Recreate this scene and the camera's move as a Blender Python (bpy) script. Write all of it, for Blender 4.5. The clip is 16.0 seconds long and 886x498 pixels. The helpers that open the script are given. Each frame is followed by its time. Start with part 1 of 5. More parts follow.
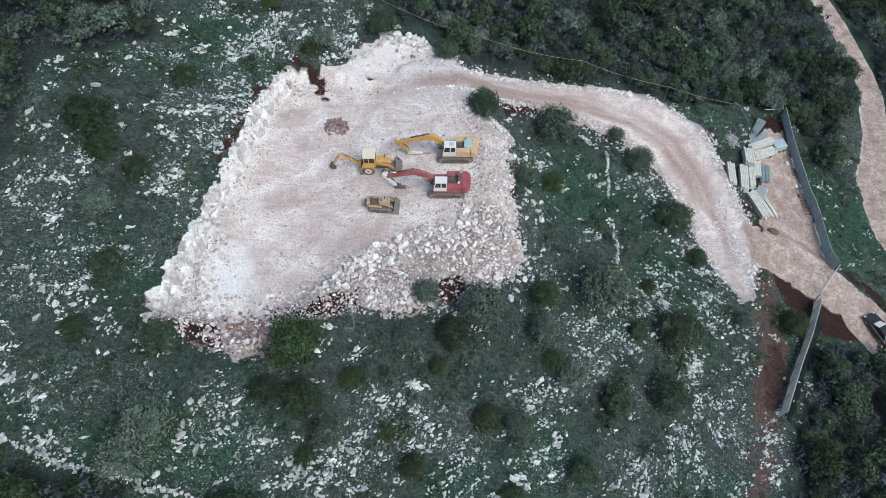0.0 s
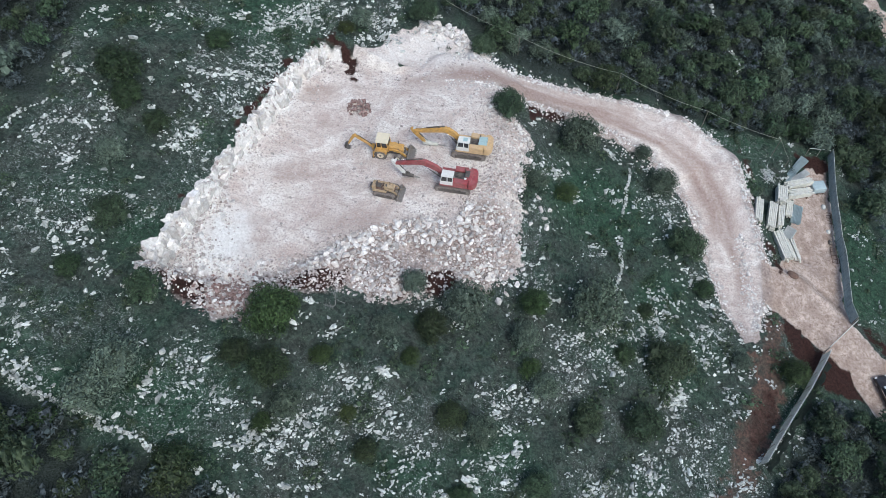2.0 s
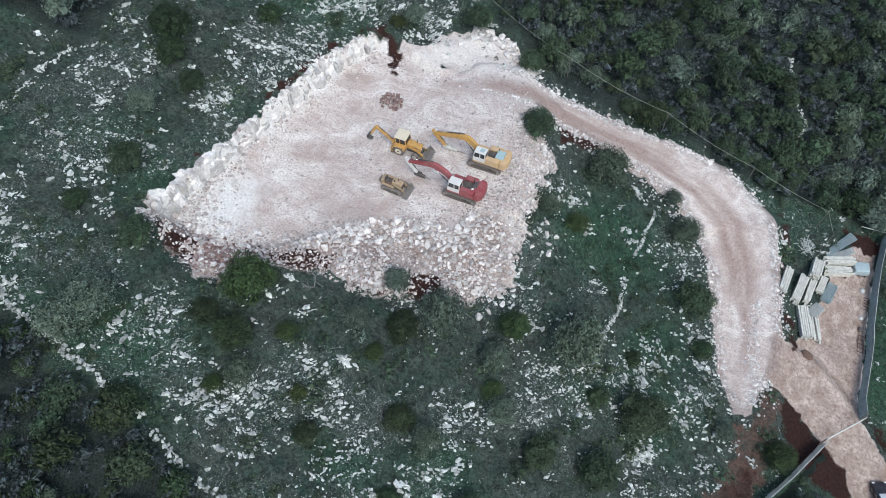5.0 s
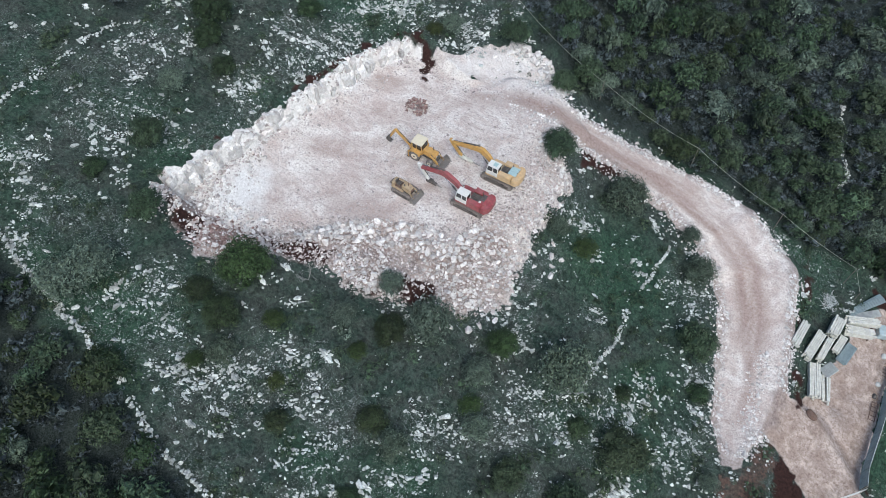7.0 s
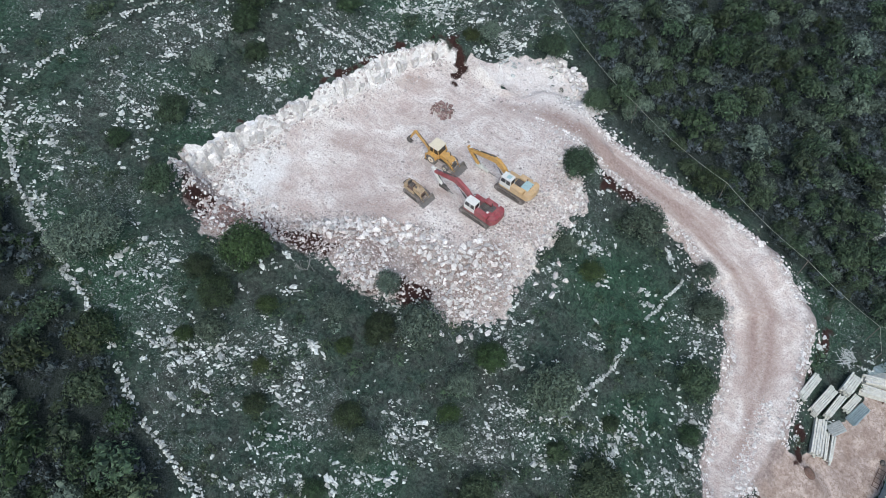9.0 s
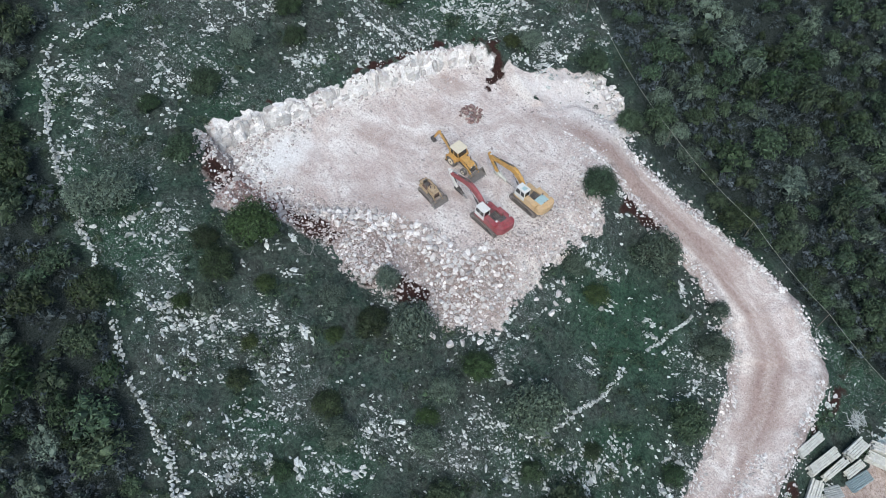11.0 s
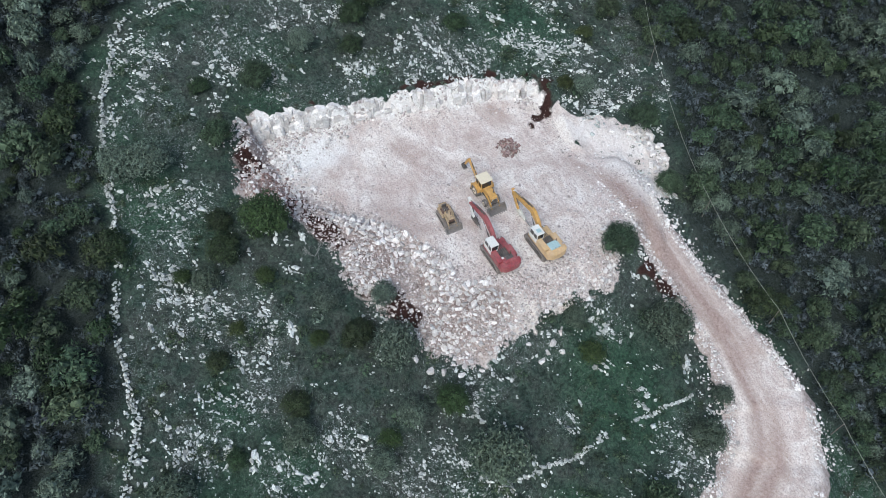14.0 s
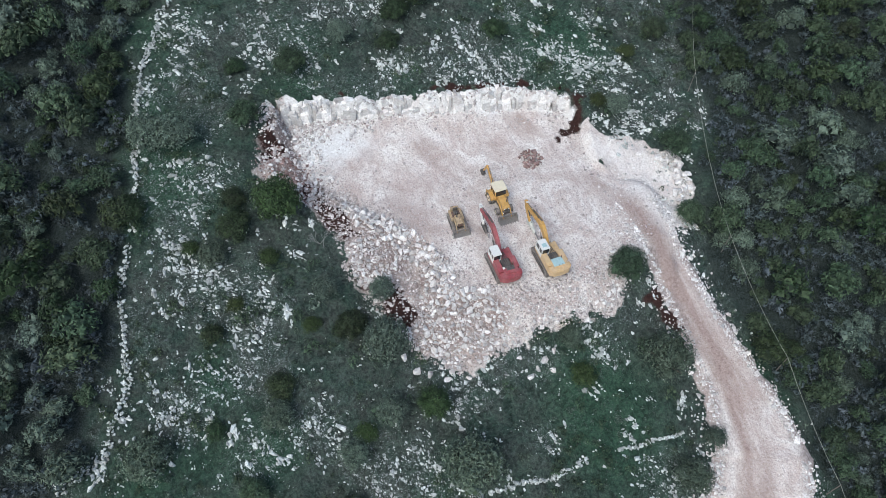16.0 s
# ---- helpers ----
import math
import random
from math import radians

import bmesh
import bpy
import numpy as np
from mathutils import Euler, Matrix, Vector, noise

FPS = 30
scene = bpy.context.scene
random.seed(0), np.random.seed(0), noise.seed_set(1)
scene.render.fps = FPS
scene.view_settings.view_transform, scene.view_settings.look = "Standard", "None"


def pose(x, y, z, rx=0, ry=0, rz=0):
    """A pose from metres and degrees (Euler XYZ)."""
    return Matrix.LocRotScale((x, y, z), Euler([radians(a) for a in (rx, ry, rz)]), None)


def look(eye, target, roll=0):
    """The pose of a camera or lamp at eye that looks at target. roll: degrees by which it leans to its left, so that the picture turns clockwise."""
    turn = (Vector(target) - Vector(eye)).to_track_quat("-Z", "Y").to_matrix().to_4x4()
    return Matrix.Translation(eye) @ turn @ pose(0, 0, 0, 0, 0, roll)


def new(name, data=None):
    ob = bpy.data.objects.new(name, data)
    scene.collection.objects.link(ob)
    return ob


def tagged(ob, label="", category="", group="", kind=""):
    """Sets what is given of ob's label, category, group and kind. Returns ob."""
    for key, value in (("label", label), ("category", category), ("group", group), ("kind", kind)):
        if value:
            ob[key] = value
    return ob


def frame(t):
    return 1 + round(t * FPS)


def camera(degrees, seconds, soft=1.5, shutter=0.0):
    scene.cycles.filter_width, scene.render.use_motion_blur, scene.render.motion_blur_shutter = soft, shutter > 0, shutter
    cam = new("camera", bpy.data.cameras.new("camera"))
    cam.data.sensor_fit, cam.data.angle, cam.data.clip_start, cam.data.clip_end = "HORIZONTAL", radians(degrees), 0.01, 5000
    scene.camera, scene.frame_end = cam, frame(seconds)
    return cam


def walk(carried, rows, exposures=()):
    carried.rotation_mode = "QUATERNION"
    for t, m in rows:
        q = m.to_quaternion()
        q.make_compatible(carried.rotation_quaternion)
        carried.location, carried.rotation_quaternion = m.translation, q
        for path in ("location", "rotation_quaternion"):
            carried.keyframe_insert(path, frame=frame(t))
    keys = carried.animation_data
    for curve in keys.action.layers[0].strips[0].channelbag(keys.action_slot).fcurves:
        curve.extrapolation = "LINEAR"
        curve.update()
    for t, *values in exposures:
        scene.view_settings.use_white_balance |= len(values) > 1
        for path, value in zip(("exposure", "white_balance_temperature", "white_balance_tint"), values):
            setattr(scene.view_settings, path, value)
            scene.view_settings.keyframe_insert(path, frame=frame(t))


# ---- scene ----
cam = camera(64.6, 16.0, soft=0.85)
PATH = [
    (0, (0.378, -0.518, 63.745), (0.355, 0.566, 62.065), -1.1),
    (0.5, (2.154, -0.397, 63.745), (2.087, 0.68, 62.061), -1.0),
    (1, (3.927, -0.261, 63.745), (3.817, 0.808, 62.059), -0.8),
    (1.5, (5.685, -0.086, 63.745), (5.534, 0.975, 62.057), -0.5),
    (2, (7.418, 0.151, 63.744), (7.226, 1.203, 62.055), -0.4),
    (2.5, (9.111, 0.47, 63.743), (8.879, 1.513, 62.052), -0.4),
    (3, (10.752, 0.886, 63.739), (10.482, 1.918, 62.048), -0.3),
    (3.2, (11.384, 1.093, 63.737), (11.099, 2.122, 62.046), -0.0),
    (5.5, (18.35, 3.942, 63.654), (17.886, 4.923, 61.974), -0.2),
    (6, (19.786, 4.64, 63.646), (19.281, 5.612, 61.972), -0.2),
    (6.5, (21.143, 5.41, 63.639), (20.599, 6.366, 61.969), -0.2),
    (7, (22.422, 6.242, 63.633), (21.843, 7.177, 61.963), -0.2),
    (7.5, (23.629, 7.124, 63.627), (23.014, 8.038, 61.957), -0.2),
    (8, (24.766, 8.05, 63.622), (24.118, 8.941, 61.952), -0.2),
    (8.5, (25.837, 9.017, 63.617), (25.158, 9.884, 61.947), -0.1),
    (8.7, (26.24, 9.419, 63.615), (25.548, 10.279, 61.947), -0.2),
    (10.8, (30.203, 13.808, 63.557), (29.391, 14.553, 61.888), -0.0),
    (11, (30.561, 14.245, 63.555), (29.736, 14.981, 61.888), 0.2),
    (11.5, (31.405, 15.384, 63.549), (30.553, 16.09, 61.883), 0.3),
    (12, (32.208, 16.566, 63.543), (31.322, 17.249, 61.885), 0.3),
    (12.5, (32.976, 17.786, 63.537), (32.054, 18.446, 61.89), 0.3),
    (13, (33.714, 19.041, 63.532), (32.757, 19.677, 61.895), 0.3),
    (13.5, (34.425, 20.328, 63.527), (33.442, 20.936, 61.895), 0.4),
    (14, (35.109, 21.643, 63.522), (34.103, 22.213, 61.89), 0.9),
    (14.5, (35.765, 22.977, 63.518), (34.738, 23.511, 61.886), 0.9),
    (15, (36.398, 24.323, 63.514), (35.352, 24.819, 61.883), 1.0),
    (15.5, (37.016, 25.676, 63.511), (35.951, 26.134, 61.881), 1.0),
    (16, (37.628, 27.03, 63.509), (36.545, 27.452, 61.881), 1.1),
]
walk(cam, [(t, look(eye, target, roll)) for t, eye, target, roll in PATH], [(0.0, 0.47, 6500, 5.5), (16.0, 0.47, 6500, 5.5)])
# ---- world and light: an overcast evening ----
world = bpy.data.worlds.new("world")
scene.world = world
world.use_nodes = True
wn = world.node_tree.nodes
sky = wn.new("ShaderNodeTexSky")
sky.sky_type = "NISHITA"
sky.sun_disc = False
sky.sun_elevation, sky.sun_rotation = radians(53), radians(138)
sky.air_density, sky.dust_density, sky.ozone_density = 1.0, 2.5, 1.0
wn["Background"].inputs["Strength"].default_value = 0.14
world.node_tree.links.new(sky.outputs["Color"], wn["Background"].inputs["Color"])
sun_data = bpy.data.lights.new("sun", "SUN")
sun_data.energy, sun_data.angle, sun_data.color = 1.2, radians(30), (0.96, 0.985, 0.975)
sun = new("sun", sun_data)
sun.matrix_world = look((45, 0, 90), (0, 50, 0))


# ---- materials ----
def material(name):
    m = bpy.data.materials.new(name)
    m.use_nodes = True
    return m, m.node_tree.nodes, m.node_tree.links, m.node_tree.nodes["Principled BSDF"]


def tex(n, l, scale, detail=6.0, rough=0.6, coord=None, dist=0.0):
    t = n.new("ShaderNodeTexNoise")
    t.inputs["Scale"].default_value, t.inputs["Detail"].default_value = scale, detail
    t.inputs["Roughness"].default_value, t.inputs["Distortion"].default_value = rough, dist
    if coord is not None:
        l.new(coord, t.inputs["Vector"])
    return t.outputs["Fac"]


def ramp(n, l, fac, *stops):
    r = n.new("ShaderNodeValToRGB")
    e = r.color_ramp.elements
    while len(e) < len(stops):
        e.new(0.5)
    for el, (p, c) in zip(e, stops):
        el.position = p
        el.color = (c, c, c, 1) if isinstance(c, (int, float)) else (*c, 1)
    l.new(fac, r.inputs["Fac"])
    return r.outputs["Color"]


def mix(n, l, fac, a, b, kind="MIX"):
    m = n.new("ShaderNodeMix")
    m.data_type, m.blend_type = "RGBA", kind
    for sock, v in ((m.inputs[0], fac), (m.inputs[6], a), (m.inputs[7], b)):
        if isinstance(v, (int, float)):
            sock.default_value = v
        elif isinstance(v, tuple):
            sock.default_value = (*v, 1)
        else:
            l.new(v, sock)
    return m.outputs[2]


def maths(n, l, op, a, b=0.0):
    m = n.new("ShaderNodeMath")
    m.operation, m.use_clamp = {"SUM": "ADD"}.get(op, op), op in ("ADD", "MULTIPLY")
    for sock, v in zip(m.inputs, (a, b)):
        if isinstance(v, (int, float)):
            sock.default_value = v
        else:
            l.new(v, sock)
    return m.outputs[0]


def bump(n, l, b, height, strength, distance):
    k = n.new("ShaderNodeBump")
    k.inputs["Strength"].default_value, k.inputs["Distance"].default_value = strength, distance
    l.new(height, k.inputs["Height"])
    l.new(k.outputs["Normal"], b.inputs["Normal"])


def attr(n, name):
    a = n.new("ShaderNodeAttribute")
    a.attribute_name = name
    return a.outputs["Fac"]


def plain(name, colour, rough=0.6, metal=0.0, wear=0.25, scale=6.0, dust=0.0):
    """Paint, rubber, steel or plastic with grime at two scales and optional pale dust."""
    m, n, l, b = material(name)
    co = n.new("ShaderNodeTexCoord").outputs["Object"]
    dark = tuple(c * (1 - wear) for c in colour)
    c = mix(n, l, ramp(n, l, tex(n, l, scale, 8, 0.7, co), (0.35, 0.0), (0.65, 1.0)), dark, colour)
    if dust:
        c = mix(n, l, maths(n, l, "MULTIPLY", ramp(n, l, tex(n, l, scale * 0.35, 5, 0.6, co), (0.3, 0.15), (0.75, 1.0)), dust), c, (0.5, 0.44, 0.41))
    l.new(c, b.inputs["Base Color"])
    b.inputs["Roughness"].default_value, b.inputs["Metallic"].default_value = rough, metal
    bump(n, l, b, tex(n, l, scale * 5, 4, 0.6, co), 0.15, 0.02)
    return m


def ground_material():
    m, n, l, b = material("hillside_ground")
    co = n.new("ShaderNodeNewGeometry").outputs["Position"]
    fine, mid, wide = tex(n, l, 3.2, 8, 0.72, co), tex(n, l, 0.55, 7, 0.65, co), tex(n, l, 0.09, 4, 0.55, co)
    # grass, bare earth between it, and small pale stones
    grass = mix(n, l, ramp(n, l, fine, (0.3, 0.0), (0.7, 1.0)), (0.009, 0.023, 0.018), (0.050, 0.090, 0.069))
    earth = mix(n, l, ramp(n, l, fine, (0.3, 0.0), (0.7, 1.0)), (0.018, 0.025, 0.022), (0.088, 0.106, 0.094))
    c = mix(n, l, ramp(n, l, mid, (0.40, 0.0), (0.62, 1.0)), grass, earth)
    c = mix(n, l, ramp(n, l, wide, (0.35, 0.0), (0.65, 0.6)), c, earth)
    lush = mix(n, l, ramp(n, l, fine, (0.3, 0.0), (0.7, 1.0)), (0.010, 0.030, 0.020), (0.050, 0.100, 0.066))
    c = mix(n, l, attr(n, "lush"), c, lush)
    c = mix(n, l, 1.0, c, ramp(n, l, tex(n, l, 1.3, 5, 0.7, co, 1.0), (0.36, 0.45), (0.60, 1.25)), "MULTIPLY")
    pale = mix(n, l, ramp(n, l, tex(n, l, 9.0, 4, 0.6, co), (0.35, 0.0), (0.6, 1.0)), (0.13, 0.15, 0.155), (0.46, 0.50, 0.50))
    for scale, lo, hi in ((3.1, 0.60, 0.65), (7.5, 0.58, 0.64)):
        stone = ramp(n, l, tex(n, l, scale, 3, 0.6, co, 0.8), (lo, 0.0), (hi, 1.0))
        c = mix(n, l, maths(n, l, "MULTIPLY", stone, attr(n, "rocky")), c, pale)
    # scrub floor: near-black puts the shade of gaps into the colour, specks suggest foliage
    c = mix(n, l, attr(n, "shaded_litter"), c, mix(n, l, ramp(n, l, tex(n, l, 5.5, 4, 0.65, co, 1.5), (0.40, 0.0), (0.62, 1.0)), mix(n, l, ramp(n, l, mid, (0.4, 0.0), (0.6, 1.0)), (0.006, 0.011, 0.009), (0.014, 0.021, 0.018)), (0.055, 0.070, 0.068)))
    # a brown earth track and dark red earth
    track = mix(n, l, ramp(n, l, fine, (0.3, 0.0), (0.7, 1.0)), (0.040, 0.026, 0.022), (0.170, 0.110, 0.092))
    tm = ramp(n, l, maths(n, l, "ADD", attr(n, "track"), maths(n, l, "MULTIPLY", maths(n, l, "SUBTRACT", tex(n, l, 0.8, 6, 0.7, co), 0.5), 2.2)), (0.42, 0.0), (0.72, 1.0))
    c = mix(n, l, tm, c, track)
    red = mix(n, l, ramp(n, l, fine, (0.3, 0.0), (0.7, 1.0)), (0.016, 0.008, 0.007), (0.062, 0.031, 0.027))
    rm = ramp(n, l, maths(n, l, "ADD", attr(n, "red"), maths(n, l, "MULTIPLY", maths(n, l, "SUBTRACT", mid, 0.5), 1.2)), (0.40, 0.0), (0.66, 1.0))
    c = mix(n, l, rm, c, red)
    # crushed limestone of the working floor and the road
    dust = mix(n, l, ramp(n, l, tex(n, l, 0.30, 9, 0.75, co, 0.9), (0.40, 0.0), (0.60, 1.0)), (0.58, 0.485, 0.455), (0.82, 0.785, 0.755))
    dust = mix(n, l, ramp(n, l, tex(n, l, 4.5, 8, 0.75, co), (0.40, 0.75), (0.52, 0.0)), dust, (0.36, 0.305, 0.29))
    dust = mix(n, l, ramp(n, l, tex(n, l, 7.0, 4, 0.6, co), (0.57, 0.0), (0.64, 0.6)), dust, (0.86, 0.845, 0.84))
    for turn, squeeze, lo, depth in ((24, (0.20, 1.6, 1.0), 0.54, 0.6), (62, (0.16, 1.2, 1.0), 0.56, 0.5)):
        lay = n.new("ShaderNodeMapping")
        lay.inputs["Rotation"].default_value, lay.inputs["Scale"].default_value = (0, 0, radians(turn)), squeeze
        l.new(co, lay.inputs["Vector"])
        dust = mix(n, l, ramp(n, l, tex(n, l, 1.0, 7, 0.75, lay.outputs["Vector"], 0.6), (lo, 0.0), (lo + 0.12, depth)), dust, (0.40, 0.325, 0.30))
    dust = mix(n, l, attr(n, "worn"), dust, mix(n, l, ramp(n, l, fine, (0.3, 0.0), (0.7, 1.0)), (0.26, 0.18, 0.158), (0.50, 0.40, 0.365)))
    white = mix(n, l, ramp(n, l, fine, (0.3, 0.0), (0.65, 1.0)), (0.56, 0.54, 0.535), (0.90, 0.895, 0.89))
    dust = mix(n, l, attr(n, "white"), dust, white)
    tan = mix(n, l, ramp(n, l, mid, (0.35, 0.0), (0.65, 1.0)), (0.34, 0.26, 0.222), (0.64, 0.54, 0.49))
    tan = mix(n, l, ramp(n, l, tex(n, l, 2.6, 8, 0.75, co, 0.6), (0.36, 0.0), (0.56, 1.0)), (0.25, 0.182, 0.152), tan)
    dust = mix(n, l, attr(n, "tan"), dust, tan)
    spoil = mix(n, l, ramp(n, l, fine, (0.35, 0.0), (0.65, 1.0)), (0.15, 0.108, 0.098), (0.46, 0.385, 0.365))
    dust = mix(n, l, attr(n, "spoil"), dust, spoil)
    bm_ = ramp(n, l, maths(n, l, "ADD", attr(n, "bare"), maths(n, l, "MULTIPLY", maths(n, l, "SUBTRACT", fine, 0.5), 0.5)), (0.40, 0.0), (0.60, 1.0))
    c = mix(n, l, bm_, c, dust)
    l.new(c, b.inputs["Base Color"])
    b.inputs["Roughness"].default_value = 0.95
    b.inputs["Specular IOR Level"].default_value = 0.15
    bump(n, l, b, tex(n, l, 5.0, 9, 0.75, co), 0.9, 0.2)
    return m


def rock_material(name, low, high, stain=(0.2, 0.17, 0.15), amount=0.5):
    m, n, l, b = material(name)
    geo = n.new("ShaderNodeNewGeometry")
    co = geo.outputs["Position"]
    c = mix(n, l, ramp(n, l, tex(n, l, 3.0, 8, 0.7, co), (0.35, 0.0), (0.62, 1.0)), low, high)
    c = mix(n, l, maths(n, l, "MULTIPLY", ramp(n, l, tex(n, l, 0.7, 5, 0.6, co), (0.48, 0.0), (0.68, 1.0)), amount), c, stain)
    tint = ramp(n, l, maths(n, l, "FRACT", maths(n, l, "SUM", geo.outputs["Random Per Island"], n.new("ShaderNodeObjectInfo").outputs["Random"])), (0.0, 0.58), (1.0, 1.08))
    c = mix(n, l, 1.0, c, tint, "MULTIPLY")
    l.new(c, b.inputs["Base Color"])
    b.inputs["Roughness"].default_value = 0.9
    b.inputs["Specular IOR Level"].default_value = 0.25
    bump(n, l, b, tex(n, l, 9.0, 6, 0.7, co), 0.5, 0.05)
    return m


def leaf_material(name, dark, light, spread=0.35):
    m, n, l, b = material(name)
    geo = n.new("ShaderNodeNewGeometry")
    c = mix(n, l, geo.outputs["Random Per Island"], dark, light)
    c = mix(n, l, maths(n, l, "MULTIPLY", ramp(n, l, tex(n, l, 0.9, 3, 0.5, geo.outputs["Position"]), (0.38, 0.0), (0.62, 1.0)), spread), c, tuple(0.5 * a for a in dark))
    hue = n.new("ShaderNodeHueSaturation")
    rnd = maths(n, l, "FRACT", maths(n, l, "SUM", n.new("ShaderNodeObjectInfo").outputs["Random"], attr(n, "tone")))
    l.new(ramp(n, l, rnd, (0.0, 0.6), (1.0, 1.0)), hue.inputs["Value"])
    l.new(ramp(n, l, maths(n, l, "FRACT", maths(n, l, "SUM", rnd, maths(n, l, "SUM", rnd, rnd))), (0.0, 0.47), (1.0, 0.525)), hue.inputs["Hue"])
    l.new(c, hue.inputs["Color"])
    l.new(hue.outputs["Color"], b.inputs["Base Color"])
    b.inputs["Roughness"].default_value = 0.65
    b.inputs["Specular IOR Level"].default_value = 0.3
    return m


def glass_material(name, colour):
    m, n, l, b = material(name)
    b.inputs["Base Color"].default_value = (*colour, 1)
    b.inputs["Roughness"].default_value = 0.08
    b.inputs["Specular IOR Level"].default_value = 0.8
    return m


GROUND = ground_material()
FIELD_ROCK = rock_material("weathered_limestone", (0.34, 0.37, 0.365), (0.82, 0.86, 0.85), (0.13, 0.15, 0.14), 0.6)
FRESH_ROCK = rock_material("fresh_limestone", (0.50, 0.46, 0.45), (0.90, 0.885, 0.875), (0.42, 0.32, 0.29), 0.45)
FACE_ROCK = rock_material("cut_limestone", (0.60, 0.575, 0.565), (0.91, 0.90, 0.895), (0.44, 0.34, 0.31), 0.4)
DUSTY_ROCK = rock_material("dusty_broken_limestone", (0.33, 0.275, 0.265), (0.72, 0.675, 0.66), (0.22, 0.15, 0.13), 0.5)
RED_ROCK = rock_material("earth_stained_limestone", (0.15, 0.085, 0.08), (0.46, 0.34, 0.32), (0.16, 0.075, 0.065), 0.6)
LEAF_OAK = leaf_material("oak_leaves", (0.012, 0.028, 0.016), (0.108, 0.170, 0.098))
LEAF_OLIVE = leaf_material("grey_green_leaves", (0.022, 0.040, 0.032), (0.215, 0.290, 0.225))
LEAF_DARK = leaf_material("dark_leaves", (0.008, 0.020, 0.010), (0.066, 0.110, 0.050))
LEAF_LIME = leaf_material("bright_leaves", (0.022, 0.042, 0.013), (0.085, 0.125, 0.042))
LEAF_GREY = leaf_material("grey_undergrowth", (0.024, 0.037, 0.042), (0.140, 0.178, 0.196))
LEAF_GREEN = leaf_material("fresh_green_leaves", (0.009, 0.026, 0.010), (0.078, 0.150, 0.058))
BARK = plain("bark", (0.10, 0.085, 0.07), 0.9, 0, 0.5, 12)
YELLOW = plain("yellow_machine_paint", (0.66, 0.36, 0.07), 0.45, 0, 0.45, 4, 0.22)
OCHRE = plain("faded_orange_paint", (0.66, 0.44, 0.21), 0.5, 0, 0.3, 3, 0.35)
SAND = plain("old_sand_paint", (0.50, 0.34, 0.15), 0.75, 0, 0.6, 5, 0.5)
REDPAINT = plain("faded_red_paint", (0.36, 0.035, 0.05), 0.45, 0, 0.5, 3, 0.25)
WHITE = plain("white_paint", (0.74, 0.74, 0.72), 0.45, 0, 0.15, 4, 0.15)
CREAM = plain("cream_roof", (0.74, 0.66, 0.50), 0.55, 0, 0.15, 4, 0.15)
# green darkened to show the fence's shadow side
SHADED_SHEET = plain("shaded_green_sheet", (0.02, 0.035, 0.03), 0.9)
PALEBLUE = plain("pale_blue_cover", (0.36, 0.53, 0.56), 0.5, 0, 0.2, 5, 0.15)
STEEL = plain("worn_steel", (0.30, 0.29, 0.28), 0.5, 0.6, 0.4, 7, 0.4)
DARK = plain("black_greasy_steel", (0.045, 0.042, 0.04), 0.6, 0.2, 0.5, 7, 0.3)
TRACK = plain("track_steel", (0.10, 0.09, 0.085), 0.65, 0.4, 0.5, 8, 0.7)
RUBBER = plain("dusty_rubber", (0.05, 0.048, 0.046), 0.85, 0, 0.4, 9, 0.5)
CHROME = plain("cylinder_rod", (0.6, 0.6, 0.6), 0.25, 0.9, 0.1, 9)
GLASS = glass_material("dark_glass", (0.02, 0.025, 0.03))
CARPAINT = plain("black_car_paint", (0.012, 0.012, 0.016), 0.2, 0, 0.1, 3, 0.06)
LAMPRED = plain("red_lens", (0.45, 0.02, 0.02), 0.25)
# lamp lenses, and the sky reflection painted on the car's windscreen
LENS_SKY_WHITE = plain("clear_lens_and_sky_reflection", (0.75, 0.76, 0.78), 0.2)
CONCRETE = plain("pale_precast_concrete", (0.68, 0.685, 0.63), 0.85, 0, 0.35, 3, 0.2)
BLUESHEET = plain("blue_grey_sheet", (0.42, 0.54, 0.58), 0.5, 0.1, 0.25, 2.5, 0.15)
FENCESHEET = plain("grey_blue_fence_sheet", (0.36, 0.45, 0.50), 0.5, 0.05, 0.4, 2, 0.1)
PALESHEET = plain("pale_fence_sheet", (0.66, 0.70, 0.70), 0.55, 0.1, 0.3, 2, 0.1)
SACK = plain("white_sack", (0.60, 0.61, 0.60), 0.8, 0, 0.2, 6)
RUST = plain("rusty_iron", (0.16, 0.085, 0.06), 0.85, 0.2, 0.5, 8, 0.2)
CABLE = plain("pale_cable", (0.36, 0.38, 0.34), 0.7, 0, 0.2, 4)


# ---- the lie of the land ----
rng = np.random.default_rng(7)
LATTICE = rng.random((256, 256))


def wave(x, y, size, seed=0):
    """Smooth value noise from -1 to 1, with features of the given size in metres."""
    u, v = np.asarray(x, float) / size + 31.7 * seed + 1000, np.asarray(y, float) / size + 17.3 * seed + 1000
    i, j = np.floor(u).astype(int), np.floor(v).astype(int)
    a, b = u - i, v - j
    a, b = a * a * (3 - 2 * a), b * b * (3 - 2 * b)
    g = lambda p, q: LATTICE[p % 256, q % 256]
    return 2 * ((g(i, j) * (1 - a) + g(i + 1, j) * a) * (1 - b) + (g(i, j + 1) * (1 - a) + g(i + 1, j + 1) * a) * b) - 1


def rough(x, y, size, seed=0, octaves=3):
    return sum(wave(x, y, size / 2**k, seed + k) / 2**k for k in range(octaves))


